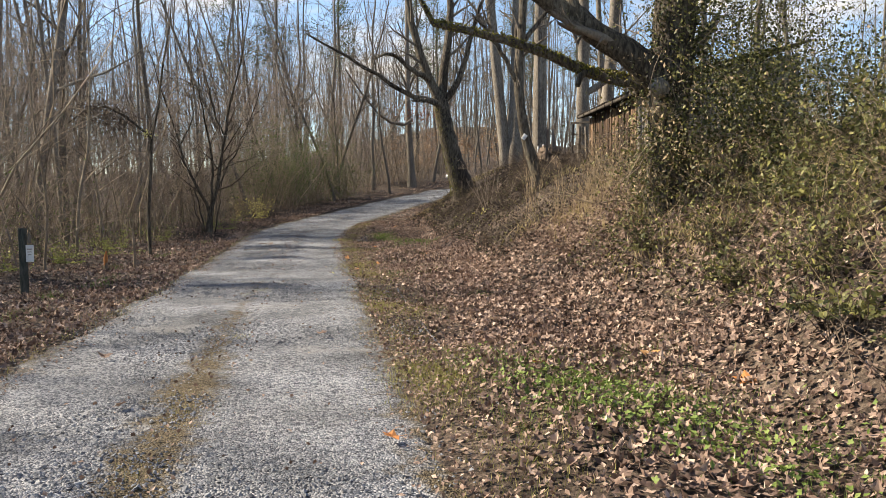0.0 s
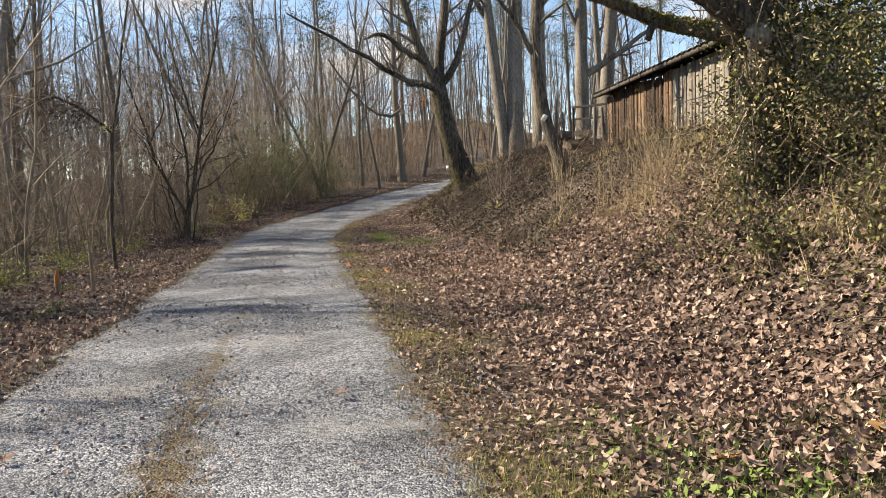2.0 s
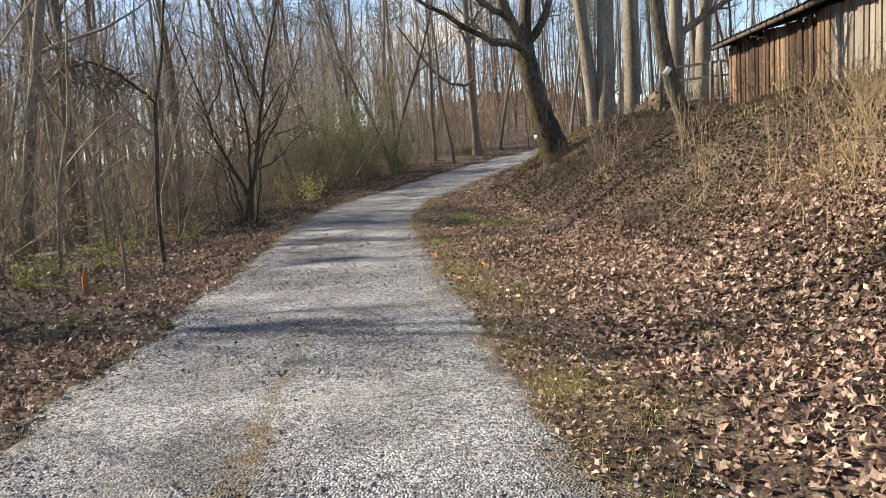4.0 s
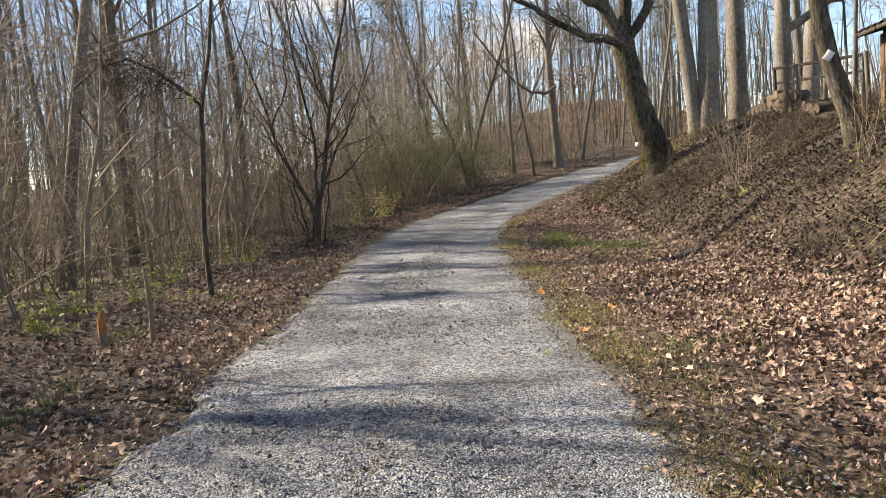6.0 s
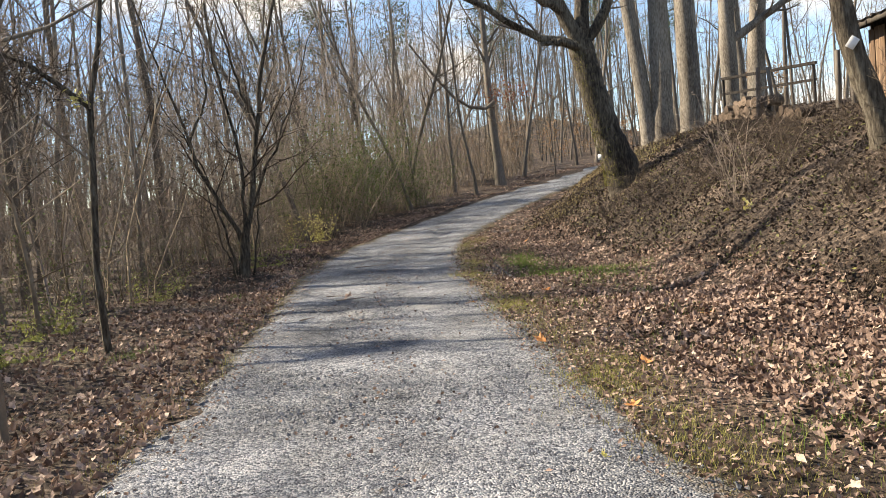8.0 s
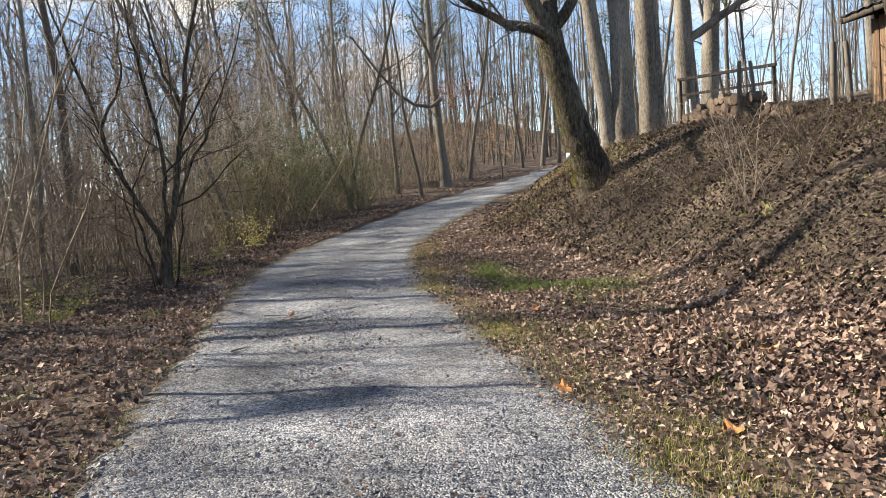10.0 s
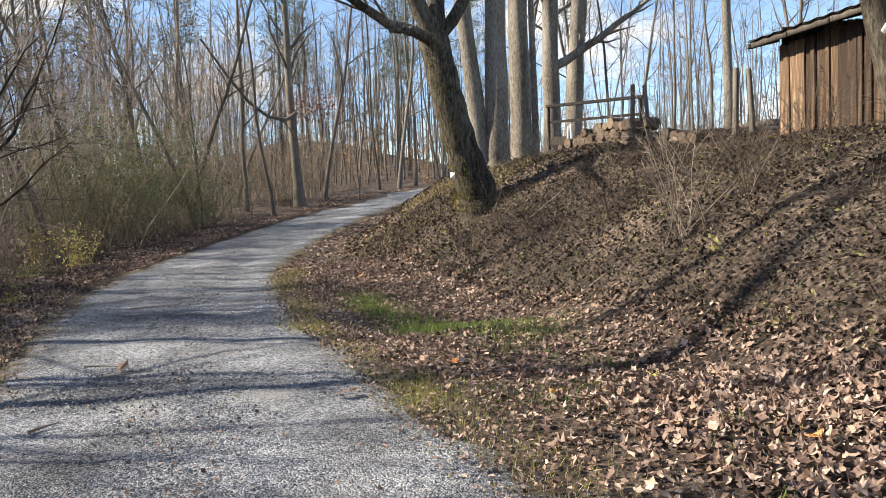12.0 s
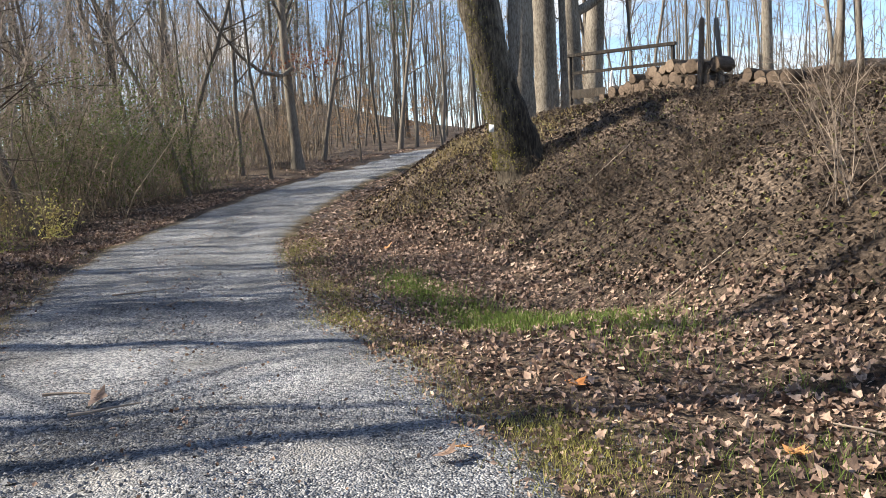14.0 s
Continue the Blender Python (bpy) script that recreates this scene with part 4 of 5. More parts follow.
# ---- woodpile, posts and railing on the crest ----
rl_ = np.random.RandomState(23)
for yy in np.arange(26.2, 33.0, 0.23):
    tall_n = 1 + int((33.6 - yy) / 1.6) if yy > 28.6 else 1
    x0 = 6.15 + 0.06 * (yy - 29)
    z = up_at(x0 - 0.2, yy) - (0.08 if yy > 28.6 else 0.14)
    for k in range(min(tall_n, 3) + (1 if rl_.uniform() < 0.25 else 0)):
        r = rl_.uniform(0.085, 0.135)
        g, c = Geo(), Geo()
        ang = np.arange(10) * 2 * math.pi / 10
        rr = r * (1 + 0.09 * rl_.normal(0, 1, 10))
        ln = rl_.uniform(0.35, 0.5)
        ring = np.stack([0 * ang, np.cos(ang) * rr, np.sin(ang) * rr], -1)
        rings = np.vstack([ring * 0.94 + (-ln / 2, 0, 0), ring + (-ln / 2 + 0.03, 0, 0), ring + (ln / 2 - 0.03, 0, 0), ring * 0.94 + (ln / 2, 0, 0)])
        g.add(rings, [[a * 10 + b, a * 10 + (b + 1) % 10, a * 10 + 10 + (b + 1) % 10, a * 10 + 10 + b] for a in range(3) for b in range(10)])
        g.add(np.vstack([ring * 0.94 + (ln / 2, 0, 0), (ln / 2, 0, 0)]), [[b, (b + 1) % 10, 10] for b in range(10)])
        c.add(np.vstack([ring * 0.93 + (-ln / 2 - 0.003, 0, 0), (-ln / 2 - 0.01, 0, 0)]), [[b, 10, (b + 1) % 10] for b in range(10)])
        lg = part("log", g, M_LOG)
        tagged(lg, "short weathered firewood log stacked on the bank", "log", "woodpile")
        lg.matrix_basis = pose(x0 + rl_.uniform(-0.06, 0.06) + 0.04 * k, yy + (0.12 if k % 2 else 0) + rl_.uniform(-0.02, 0.02), z + r * 0.95 + k * 0.2, rl_.uniform(0, 360), rl_.normal(0, 4), rl_.normal(14, 6))
        part("cut_face", c, M_CUT, lg, "brown cracked saw-cut end")
for x, y, h, r, tl, lab, mat in ((6.35, 32.9, 0.75, 0.03, 3, "pale thin stake standing by the woodpile", M_PAPER), (6.75, 33.4, 0.8, 0.03, -2, "pale thin stake standing by the woodpile", M_PAPER),
                            (5.95, 29.0, 1.25, 0.05, 2, "split grey post holding the woodpile", M_CUT), (6.2, 28.7, 1.2, 0.045, -3, "split grey post holding the woodpile", M_GREYWOOD),
                            (6.55, 26.45, 1.2, 0.055, 1, "weathered round post near the shed", M_GREYWOOD), (6.8, 26.3, 1.15, 0.055, -2, "weathered round post near the shed", M_GREYWOOD)):
    g = Geo()
    g.tube([(0, 0, -0.3), (0.005, 0, h * 0.4), (0.0, 0.006, h - 0.03), (0.004, 0, h)], [r * 1.05, r, r * 0.95, r * 0.7], 9, True)
    tagged(part("post", g, mat), lab, "post").matrix_basis = pose(x, y, up_at(x, y), tl, tl, 0)
rail = root("railing", "dark weathered timber railing on the bank", "railing")
A, B, C = Vector((10.15, 42.6, 5.15)), Vector((12.7, 39.8, 5.15)), Vector((11.3, 43.9, 5.0))


def beam(a, b, w, h, mat, nm):
    g, d = Geo(), b - a
    m = Matrix.Translation((a + b) / 2) @ d.to_track_quat("Y", "Z").to_matrix().to_4x4()
    box(g, (w, d.length, h), m)
    part(nm, g, mat, rail, smooth=False)


beam(A, B, 0.18, 0.1, M_DARKWOOD, "top_rail")
beam(A - Vector((0, 0, 0.62)), B - Vector((0, 0, 0.62)), 0.05, 0.1, M_DARKWOOD, "rail")
for f in (0.02, 0.97):
    p = A + (B - A) * f
    beam(p - Vector((0, 0, 1.9)), p - Vector((0, 0, 0.04)), 0.09, 0.09, M_DARKWOOD, "rail_post")
beam(A - Vector((0, 0, 1.35)), A + (B - A) * 0.35 - Vector((0, 0, 1.35)), 0.08, 0.3, M_PLANK, "skirt_board")

# ---- sign post, stake and broken stub on the verge ----
sx, sy = -5.75, 12.75
post = root("sign_post", "short dark timber post with a white notice", "sign post", at=(sx, sy, up_at(sx, sy)))
g = Geo()
box(g, (0.10, 0.10, 1.3), pose(0, 0, 0.45))
part("post", g, M_POST, post, smooth=False)
g = Geo()
box(g, (0.12, 0.012, 0.27), pose(0.115, -0.03, 0.70))
nt = part("notice", g, M_PAPER, post, "white weathered notice", smooth=False)
for k in range(3):
    g = Geo()
    box(g, (0.08 - 0.015 * k, 0.004, 0.012), pose(0.115, -0.040, 0.77 - 0.045 * k))
    part("text_bar", g, M_GREYWOOD, nt)
g = Geo()
g.tube([(0.11, -0.03, 0.86), (0.115, -0.03, 0.95), (0.115, -0.03, 1.02)], [0.025, 0.03, 0.012], 8, True)
part("bracket", g, M_GREYWOOD, post, "small pale bracket above the notice")
g = Geo()
g.tube([(0, 0, -0.2), (0.01, 0, 0.4), (-0.02, 0.01, 0.86)], [0.032, 0.028, 0.022], 7, True)
tagged(part("stake", g, M_STEM), "thin bare wooden stake in the leaf litter", "stake").location = (-5.05, 15.95, up_at(-5.05, 15.95))
stub = root("broken_stub", "snapped sapling stub with a bright orange break", "stump", at=(-5.62, 16.0, up_at(-5.62, 16.0)))
g = Geo()
g.tube([(0, 0, -0.15), (0.0, 0, 0.12), (-0.01, 0, 0.3)], [0.05, 0.042, 0.04], 8, True)
part("stub", g, M_STEM, stub)
g = Geo()
g.tube([(-0.01, 0, 0.12), (0, -0.012, 0.28), (0.01, 0.0, 0.42)], [0.040, 0.043, 0.012], 6, True)
part("break", g, M_ORANGE, stub, "raw orange split wood")


# ---- shrubs ----
def shrub(name, label, place, stems, height, spread_, leaf_mat, leaves, leaf_size, seed, r=0.01, stem_mat=None, kids=6):
    rs = np.random.RandomState(seed)
    ob = root(name, label, "shrub", at=(*place, up_at(*place)))
    lf = Geo()
    tips = []
    for _ in range(stems):
        a = rs.uniform(0, 6.28)
        p = wander((rs.normal(0, 0.12), rs.normal(0, 0.12), -0.1), (math.cos(a) * spread_ * rs.uniform(0.2, 1), math.sin(a) * spread_ * rs.uniform(0.2, 1), 1), height * rs.uniform(0.55, 1.1), 7, rs, 0.1, -0.01)
        rad = np.linspace(r * rs.uniform(0.6, 1.2), r * 0.25, 8)
        g = Geo()
        g.tube(p, rad, 4)
        limbs(g, p, rad, kids, rs, 0.3, 0.3, 0.6, 2, 0.03, 3, 0.15, 0.003)
        tips.append(p[2:])
        part("stem", g, stem_mat or M_TAN, ob)
    if leaves:
        tips = np.vstack(tips)
        c = tips[rs.randint(len(tips), size=leaves)] + rs.normal(0, 0.16 * height / 2, (leaves, 3))
        c[:, 2] = np.maximum(c[:, 2], 0.1)
        lf.scatter(*DIAMOND, c, turns(leaves, rs, 0.8), rs.uniform(0.7, 1.3, leaves) * leaf_size)
        part("leaves", lf, leaf_mat, ob)
    return ob


shrub("bank_shrub", "bare tan many-stemmed shrub on the bank", (2.9, 22.5), 17, 1.9, 0.75, None, 0, 0, 5, 0.007, M_TWIG, 4)
ysp = shrub("seedling", "small seedling with bright yellow leaves on the bank", (2.62, 21.75), 3, 0.35, 0.3, M_YELLOW, 14, 0.09, 6, 0.005, kids=2)
shrub("yellow_bush", "low bush with pale yellow leaves beside the lane", (-5.85, 36.3), 16, 1.15, 0.7, M_YELLOW, 420, 0.075, 7, 0.008)
shrub("yellow_bush", "low bush with sparse pale yellow leaves by the thicket", (-6.9, 37.4), 10, 1.2, 0.5, M_YELLOW, 130, 0.07, 8, 0.008)
for i, (x, y, h, n) in enumerate([(-5.2, 41.8, 4.2, 1900), (-4.2, 44.6, 4.6, 2300), (-6.6, 43.6, 4.6, 1900), (-7.2, 40.2, 4.0, 1300), (-2.6, 47.4, 3.4, 1000), (-8.3, 46.5, 4.6, 1500)]):
    shrub("evergreen_shrub", "tall twiggy shrub with thin olive-green leaves", (x, y), 20, h, 1.0, M_OLIVE, int(n * 2.6), 0.08, 50 + i, 0.016, M_TWIG)
for i, (x, y, h) in enumerate([(5.2, 7.6, 1.1), (6.0, 8.6, 1.3), (5.0, 9.2, 1.1), (6.6, 9.6, 1.3), (5.7, 10.3, 1.2), (4.6, 8.2, 0.8), (7.4, 8.2, 1.3), (6.4, 7.2, 1.2)]):
    shrub("bramble", "tangled bramble with green and yellowing leaves on the bank", (x, y), 24, h, 1.3, M_IVY, 900, 0.075, 70 + i, 0.007, M_STEM)
for i, (x, y) in enumerate([(3.45, 15.0), (3.6, 13.2), (3.5, 14.0), (3.75, 13.7), (4.3, 16.0), (4.2, 14.6), (5.0, 18.3), (3.3, 17.6), (3.6, 18.9)]):
    shrub("dry_stalks", "clump of dry tan grass stalks on the bank", (x, y), 12, 1.2, 0.22, None, 0, 0, 90 + i, 0.005, M_TAN, 2)
for i, (x, y, h) in enumerate([(2.6, 26.6, 1.3), (2.1, 27.9, 0.9), (3.3, 25.2, 1.2), (4.2, 24.1, 1.5), (3.6, 22.2, 1.2), (5.2, 23.0, 1.3), (5.6, 20.6, 1.4), (4.6, 26.8, 0.9), (2.9, 19.2, 0.9), (2.2, 17.5, 0.7), (4.8, 19.6, 1.1), (5.4, 17.2, 1.3), (3.6, 6.2, 0.8), (4.2, 7.0, 0.9), (3.7, 8.6, 0.8), (3.4, 7.4, 0.6), (4.4, 9.4, 0.9), (3.3, 9.6, 0.7), (4.9, 6.4, 1.0), (3.2, 5.2, 0.5)]):
    shrub("dry_brush", "tangle of bare brown brush on the bank", (x, y), 20, h, 0.9, M_IVY, 0 if y > 12 else 420, 0.06, 110 + i, 0.006, M_VINE, 5)

M_HONEY = material("honeysuckle_leaf", [(0.14, 0.16, 0.045), (0.27, 0.29, 0.09), (0.44, 0.43, 0.18)], island=0.6, bump=0, rough=0.6, trans=0.35)
# pines and leafy young beeches beyond the bend
rp = np.random.RandomState(61)
for i, (x, y) in enumerate([(-4, 72), (3, 78), (-9, 66), (6, 88), (14, 84), (-14, 74), (20, 80), (26, 72), (17, 92)]):
    tr, cr = stem_tree(200 + i % 3, 19, 0.2, (0, 0), 24, 0.5, 0.17, 4, 2, 0.02, angle=1.2, up=0.0)
    p = tree_thing("pine_tree", tr, cr, M_BARK_GREY, "tall pine with green tufts high among bare trees", group="pines")
    lf = Geo()
    cv = np.vstack(cr.v)
    n = 4200
    lf.scatter(*DIAMOND, cv[rp.randint(len(cv), size=n)] + rp.normal(0, 0.3, (n, 3)), turns(n, rp, 1.0), rp.uniform(0.1, 0.2, n))
    part("needles", lf, M_PINE, p, "green needle tufts")
    p.location = (x, y, up_at(x, y))
M_COPPER = material("copper_leaf", [(0.19, 0.11, 0.06), (0.32, 0.2, 0.115), (0.46, 0.32, 0.2)], island=0.6, bump=0, trans=0.3)
for i in range(26):
    x, y = rp.uniform(-5, 22), rp.uniform(58, 90)
    if abs(lane(x, y)) < 2.8:
        continue
    h = rp.uniform(2.5, 5)
    tr, cr = stem_tree(300 + i % 4, h, 0.03, (0, 0), 14, 0.15, 0.4, 3, 2, 0.05, 5, 0.006, 0.0, 1.2)
    p = tree_thing("young_beech", tr, cr, M_TWIG, "young tree holding copper-coloured dead leaves", group="young beeches")
    lf = Geo()
    cv = np.vstack(cr.v)
    n = 380
    lf.scatter(*DIAMOND, cv[rp.randint(len(cv), size=n)] + rp.normal(0, 0.12, (n, 3)), turns(n, rp, 0.35), rp.uniform(0.12, 0.22, n))
    part("leaves", lf, M_COPPER, p, "copper-brown leaves")
    p.location = (x, y, up_at(x, y))

# ---- thicket of stems along the lane ----
rt = np.random.RandomState(83)


def stem_template(seed, twigs=12):
    rs = np.random.RandomState(seed)
    g = Geo()
    p = wander((0, 0, -0.03), (rs.normal(0, 0.18), rs.normal(0, 0.18), 1), 1.0, 5, rs, 0.16, 0.0)
    rad = np.linspace(0.0052, 0.0014, 6)
    g.tube(p, rad, 3)
    for _ in range(twigs):
        q = p[rs.randint(1, 6)]
        g.tube(wander(q, (rs.normal(0, 1), rs.normal(0, 1), rs.uniform(-0.4, 1.2)), rs.uniform(0.1, 0.42), 2, rs, 0.3), [0.0013, 0.001, 0.0006], 3)
    return np.vstack(g.v), np.vstack(g.f)


thick, sprinkle, haze = Geo(), Geo(), Geo()
for k in range(8):
    n = 135
    y = rt.uniform(3, 64, n * 3)
    s = -3.75 - 0.5 * np.sin(y * 0.9) * np.sin(y * 0.37) - np.abs(rt.normal(0, 2.6, n * 3)) - 1.9 * (y < 24)
    d = road_x(y + 0.5) - road_x(y - 0.5)
    x = road_x(y) + s * np.sqrt(1 + d * d)
    keep = (s > -12) & ((y < 35) | (rt.uniform(0, 1, n * 3) < 0.8)) & (lumps(x * 1.4, y * 1.4, 6) > -1.6)
    x, y = x[keep][:n], y[keep][:n]
    thick.scatter(*stem_template(500 + k), np.stack([x, y, land(x, y)], -1), turns(len(x), rt, 0.2), rt.gamma(3.2, 0.62, len(x)) + 0.5)
for k in range(6):
    rs = np.random.RandomState(540 + k)
    g = Geo()
    p = wander((0, 0, -0.02), (rs.normal(0, 0.14), rs.normal(0, 0.14), 1), 1.0, 7, rs, 0.09)
    g.tube(p, np.linspace(0.0029, 0.0008, 8), 4)
    for _ in range(26):
        q = rs.randint(1, 8)
        b = wander(p[q], (rs.normal(0, 0.9), rs.normal(0, 0.9), rs.uniform(0.0, 1.1)), rs.uniform(0.1, 0.3), 2, rs, 0.25, 0.02)
        g.tube(b, [0.0009, 0.0007, 0.0004], 3)
        for _ in range(2):
            g.tube(wander(b[rs.randint(1, 3)], rs.normal(0, 1, 3) + (0, 0, 0.3), rs.uniform(0.04, 0.13), 1, rs), [0.0006, 0.0004], 3)
    n = 70
    y = rt.uniform(6, 66, n * 2)
    s = -5.4 - np.abs(rt.normal(0, 6.5, n * 2)) - 3.2 * (y < 26)
    d = road_x(y + 0.5) - road_x(y - 0.5)
    x = road_x(y) + s * np.sqrt(1 + d * d)
    ok = s > -22
    x, y = x[ok][:n], y[ok][:n]
    haze.scatter(np.vstack(g.v), np.vstack(g.f), np.stack([x, y, land(x, y)], -1), turns(len(x), rt, 0.12), rt.uniform(4.5, 9.5, len(x)))
sprigs = Geo()
for k in range(6):
    rs = np.random.RandomState(570 + k)
    g = Geo()
    p = wander((0, 0, 0), (rs.normal(0, 0.5), rs.normal(0, 0.5), 1), 1.0, 4, rs, 0.3)
    g.tube(p, np.linspace(0.005, 0.002, 5), 3)
    for _ in range(6):
        g.tube(wander(p[rs.randint(1, 5)], rs.normal(0, 1, 3) + (0, 0, 0.3), rs.uniform(0.2, 0.6), 2, rs, 0.3), [0.003, 0.0022, 0.0012], 3)
    n = 400
    y = 5 + 58 * rt.uniform(0, 1, n) ** 1.1
    s = -4.0 - 0.5 * np.sin(y * 0.9) * np.sin(y * 0.37) - np.abs(rt.normal(0, 1.9, n)) - 1.2 * (y < 24)
    d = road_x(y + 0.5) - road_x(y - 0.5)
    x = road_x(y) + s * np.sqrt(1 + d * d)
    sprigs.scatter(np.vstack(g.v), np.vstack(g.f), np.stack([x, y, land(x, y) + np.abs(rt.normal(0, 1.5, n))], -1), turns(n, rt, 1.1), rt.uniform(0.4, 1.2, n))
stuff("thicket_twigs", sprigs, M_STEM, "crooked tangled twigs and dead canes in the thicket", "thicket")
stuff("thicket_saplings", haze, M_TWIG, "tall thin twiggy saplings crowded behind the thicket", "thicket")
stuff("thicket", thick, M_STEM, "dense brown thicket of thin bare stems beside the lane", "thicket")
n = 8500
y = rt.uniform(5, 50, n)
x = road_x(y) - 3.9 - np.abs(rt.normal(0, 2.2, n)) - 0.4 * (y < 24)
sprinkle.scatter(*DIAMOND, np.stack([x, y, land(x, y) + np.abs(rt.normal(0, 0.9, n)) * np.where(np.arange(n) % 3 == 0, 2.2, 1) + 0.05], -1), turns(n, rt, 0.8), rt.uniform(0.03, 0.075, n))
stuff("thicket_leaves", sprinkle, M_OLIVE, "sparse yellow-green leaves clinging in the thicket", "leaves")

dead = Geo()
n = 4200
y = rt.uniform(5, 50, n)
x = road_x(y) - 4.0 - np.abs(rt.normal(0, 2.2, n)) - 0.4 * (y < 24)
dead.scatter(*DIAMOND, np.stack([x, y, land(x, y) + np.abs(rt.normal(0, 1.8, n)) + 0.05], -1), turns(n, rt, 0.9), rt.uniform(0.03, 0.07, n))
stuff("thicket_leaves", dead, M_LEAF, "dead tan leaves caught in the thicket", "leaves")

# far woods behind the bend and beyond the thicket
far = Geo()
for k in range(5):
    rs = np.random.RandomState(700 + k)
    g = Geo()
    p = wander((0, 0, -0.02), (rs.normal(0, 0.05), rs.normal(0, 0.05), 1), 1.0, 5, rs, 0.03)
    g.tube(p, np.linspace(0.0052, 0.0016, 6), 4)
    for _ in range(22):
        q = p[rs.randint(1, 6)] + rs.normal(0, 0.004, 3)
        g.tube(wander(q, (rs.normal(0, 1), rs.normal(0, 1), rs.uniform(0.3, 1.6)), rs.uniform(0.08, 0.26), 1, rs, 0.2), [0.0013, 0.0006], 3)
    m = 290
    x, y = rs.uniform(-75, 75, m * 4), rs.uniform(14, 150, m * 4)
    ok = ((y > 78) | (x < -27)) & (np.abs(lane(x, y)) > 4) & ((x < 30) | (y > 85))
    x, y = x[ok][:m], y[ok][:m]
    far.scatter(np.vstack(g.v), np.vstack(g.f), np.stack([x, y, land(x, y)], -1), turns(len(x), rs, 0.06), rs.uniform(10, 20, len(x)))
stuff("far_woods", far, M_BARK_GREY, "far bare grey woodland beyond the bend", "trees")

# low green honeysuckle at the thicket's foot
for i, (x, y, h, n) in enumerate([(-6.6, 16.6, 0.6, 260), (-7.2, 18.0, 0.7, 300), (-6.4, 18.6, 0.6, 240), (-6.9, 20.4, 0.7, 260), (-7.6, 22.0, 0.8, 260), (-7.0, 24.2, 0.7, 240), (-7.4, 26.2, 0.8, 260), (-5.9, 28.6, 0.6, 260), (-6.6, 30.2, 0.8, 300), (-6.2, 32.8, 0.7, 240), (-7.0, 14.8, 0.6, 220), (-8.2, 16.0, 1.6, 260)]):
    shrub("honeysuckle", "low straggling honeysuckle with yellow-green leaves under the thicket", (x, y), 10, h, 1.3, M_HONEY, n, 0.06, 150 + i, 0.006, M_STEM, 3)

# tangle of dead vines and twigs lying on the bank
tang = Geo()
for k in range(5):
    n = 480
    y = rt.uniform(3, 34, n)
    b = rt.uniform(0.2, 5.5, n)
    x = foot_x(y) + b
    tv, tf = stem_template(600 + k, 4)
    r = turns(n, rt, 0.25)
    lay = np.array([[1, 0, 0], [0, 0.25, 0.97], [0, -0.97, 0.25]])
    tang.scatter(tv @ lay.T, tf, np.stack([x, y, land(x, y) + 0.06], -1), r, rt.uniform(0.4, 1.1, n))
stuff("bank_tangle", tang, M_VINE, "dead brown vines and twigs matted over the bank", "brush")

creep = Geo()
for k in range(4):
    n = 200
    y = rt.uniform(4, 17, n)
    x = foot_x(y) + rt.uniform(0.7, 5.5, n)
    tv, tf = stem_template(640 + k, 6)
    creep.scatter(tv @ np.array([[1, 0, 0], [0, 0.6, 0.8], [0, -0.8, 0.6]]).T, tf, np.stack([x, y, land(x, y) + 0.03], -1), turns(n, rt, 0.4), rt.uniform(0.4, 1.0, n))
stuff("dry_creepers", creep, M_TAN, "dry tan creepers and stalks arching over the bank", "brush")


# ---- fallen leaves ----
def litter(name, label, mat, n, ys, fx, size, lift=0.012, tilt=0.35, forms=LOBED, seed=1):
    rs = np.random.RandomState(seed)
    g = Geo()
    for tpl in forms:
        m = n // len(forms)
        y = ys(rs, m)
        x = fx(rs, y)
        p = np.stack([x, y, land(x, y) + lift + rs.uniform(0, 0.03, m)], -1)
        sl = np.stack([(land(x + 0.2, y) - land(x - 0.2, y)) / 0.4, (land(x, y + 0.2) - land(x, y - 0.2)) / 0.4], -1)
        nrm = np.stack([-sl[:, 0], -sl[:, 1], np.ones(m)], -1)
        nrm /= np.linalg.norm(nrm, axis=1, keepdims=True)
        e1 = np.cross(np.array([0.0, 1.0, 0.0]), nrm)
        e1 /= np.linalg.norm(e1, axis=1, keepdims=True)
        base = np.stack([e1, np.cross(nrm, e1), nrm], -1)
        g.scatter(*tpl, p, base @ turns(m, rs, tilt), rs.uniform(size[0], size[1], m))
    return stuff(name, g, mat, label, "leaves", smooth=False)


litter("bank_ivy", "ivy and creeping green vines over the bank", M_IVY, 9000, lambda rs, m: rs.uniform(4, 12.5, m), lambda rs, y: foot_x(y) + 0.5 + 5 * rs.beta(1.3, 1.2, len(y)), (0.04, 0.085), lift=0.05, tilt=0.7, forms=[DIAMOND], seed=11)
litter("leaf_litter", "dark brown leaves in the shaded tone under the creeping vines", M_LEAF_SHADE, 6000, lambda rs, m: rs.uniform(4, 12.5, m), lambda rs, y: foot_x(y) + rs.uniform(0.4, 5.5, len(y)), (0.045, 0.1), tilt=0.6, forms=[LOBED[3], DIAMOND], seed=12)
litter("bank_vines", "sparse green creeping vine leaves on the bank", M_IVY, 3200, lambda rs, m: rs.uniform(16, 34, m), lambda rs, y: foot_x(y) + 0.2 + 4.5 * rs.beta(1.1, 1.6, len(y)), (0.035, 0.075), lift=0.05, tilt=0.7, forms=[DIAMOND], seed=13)
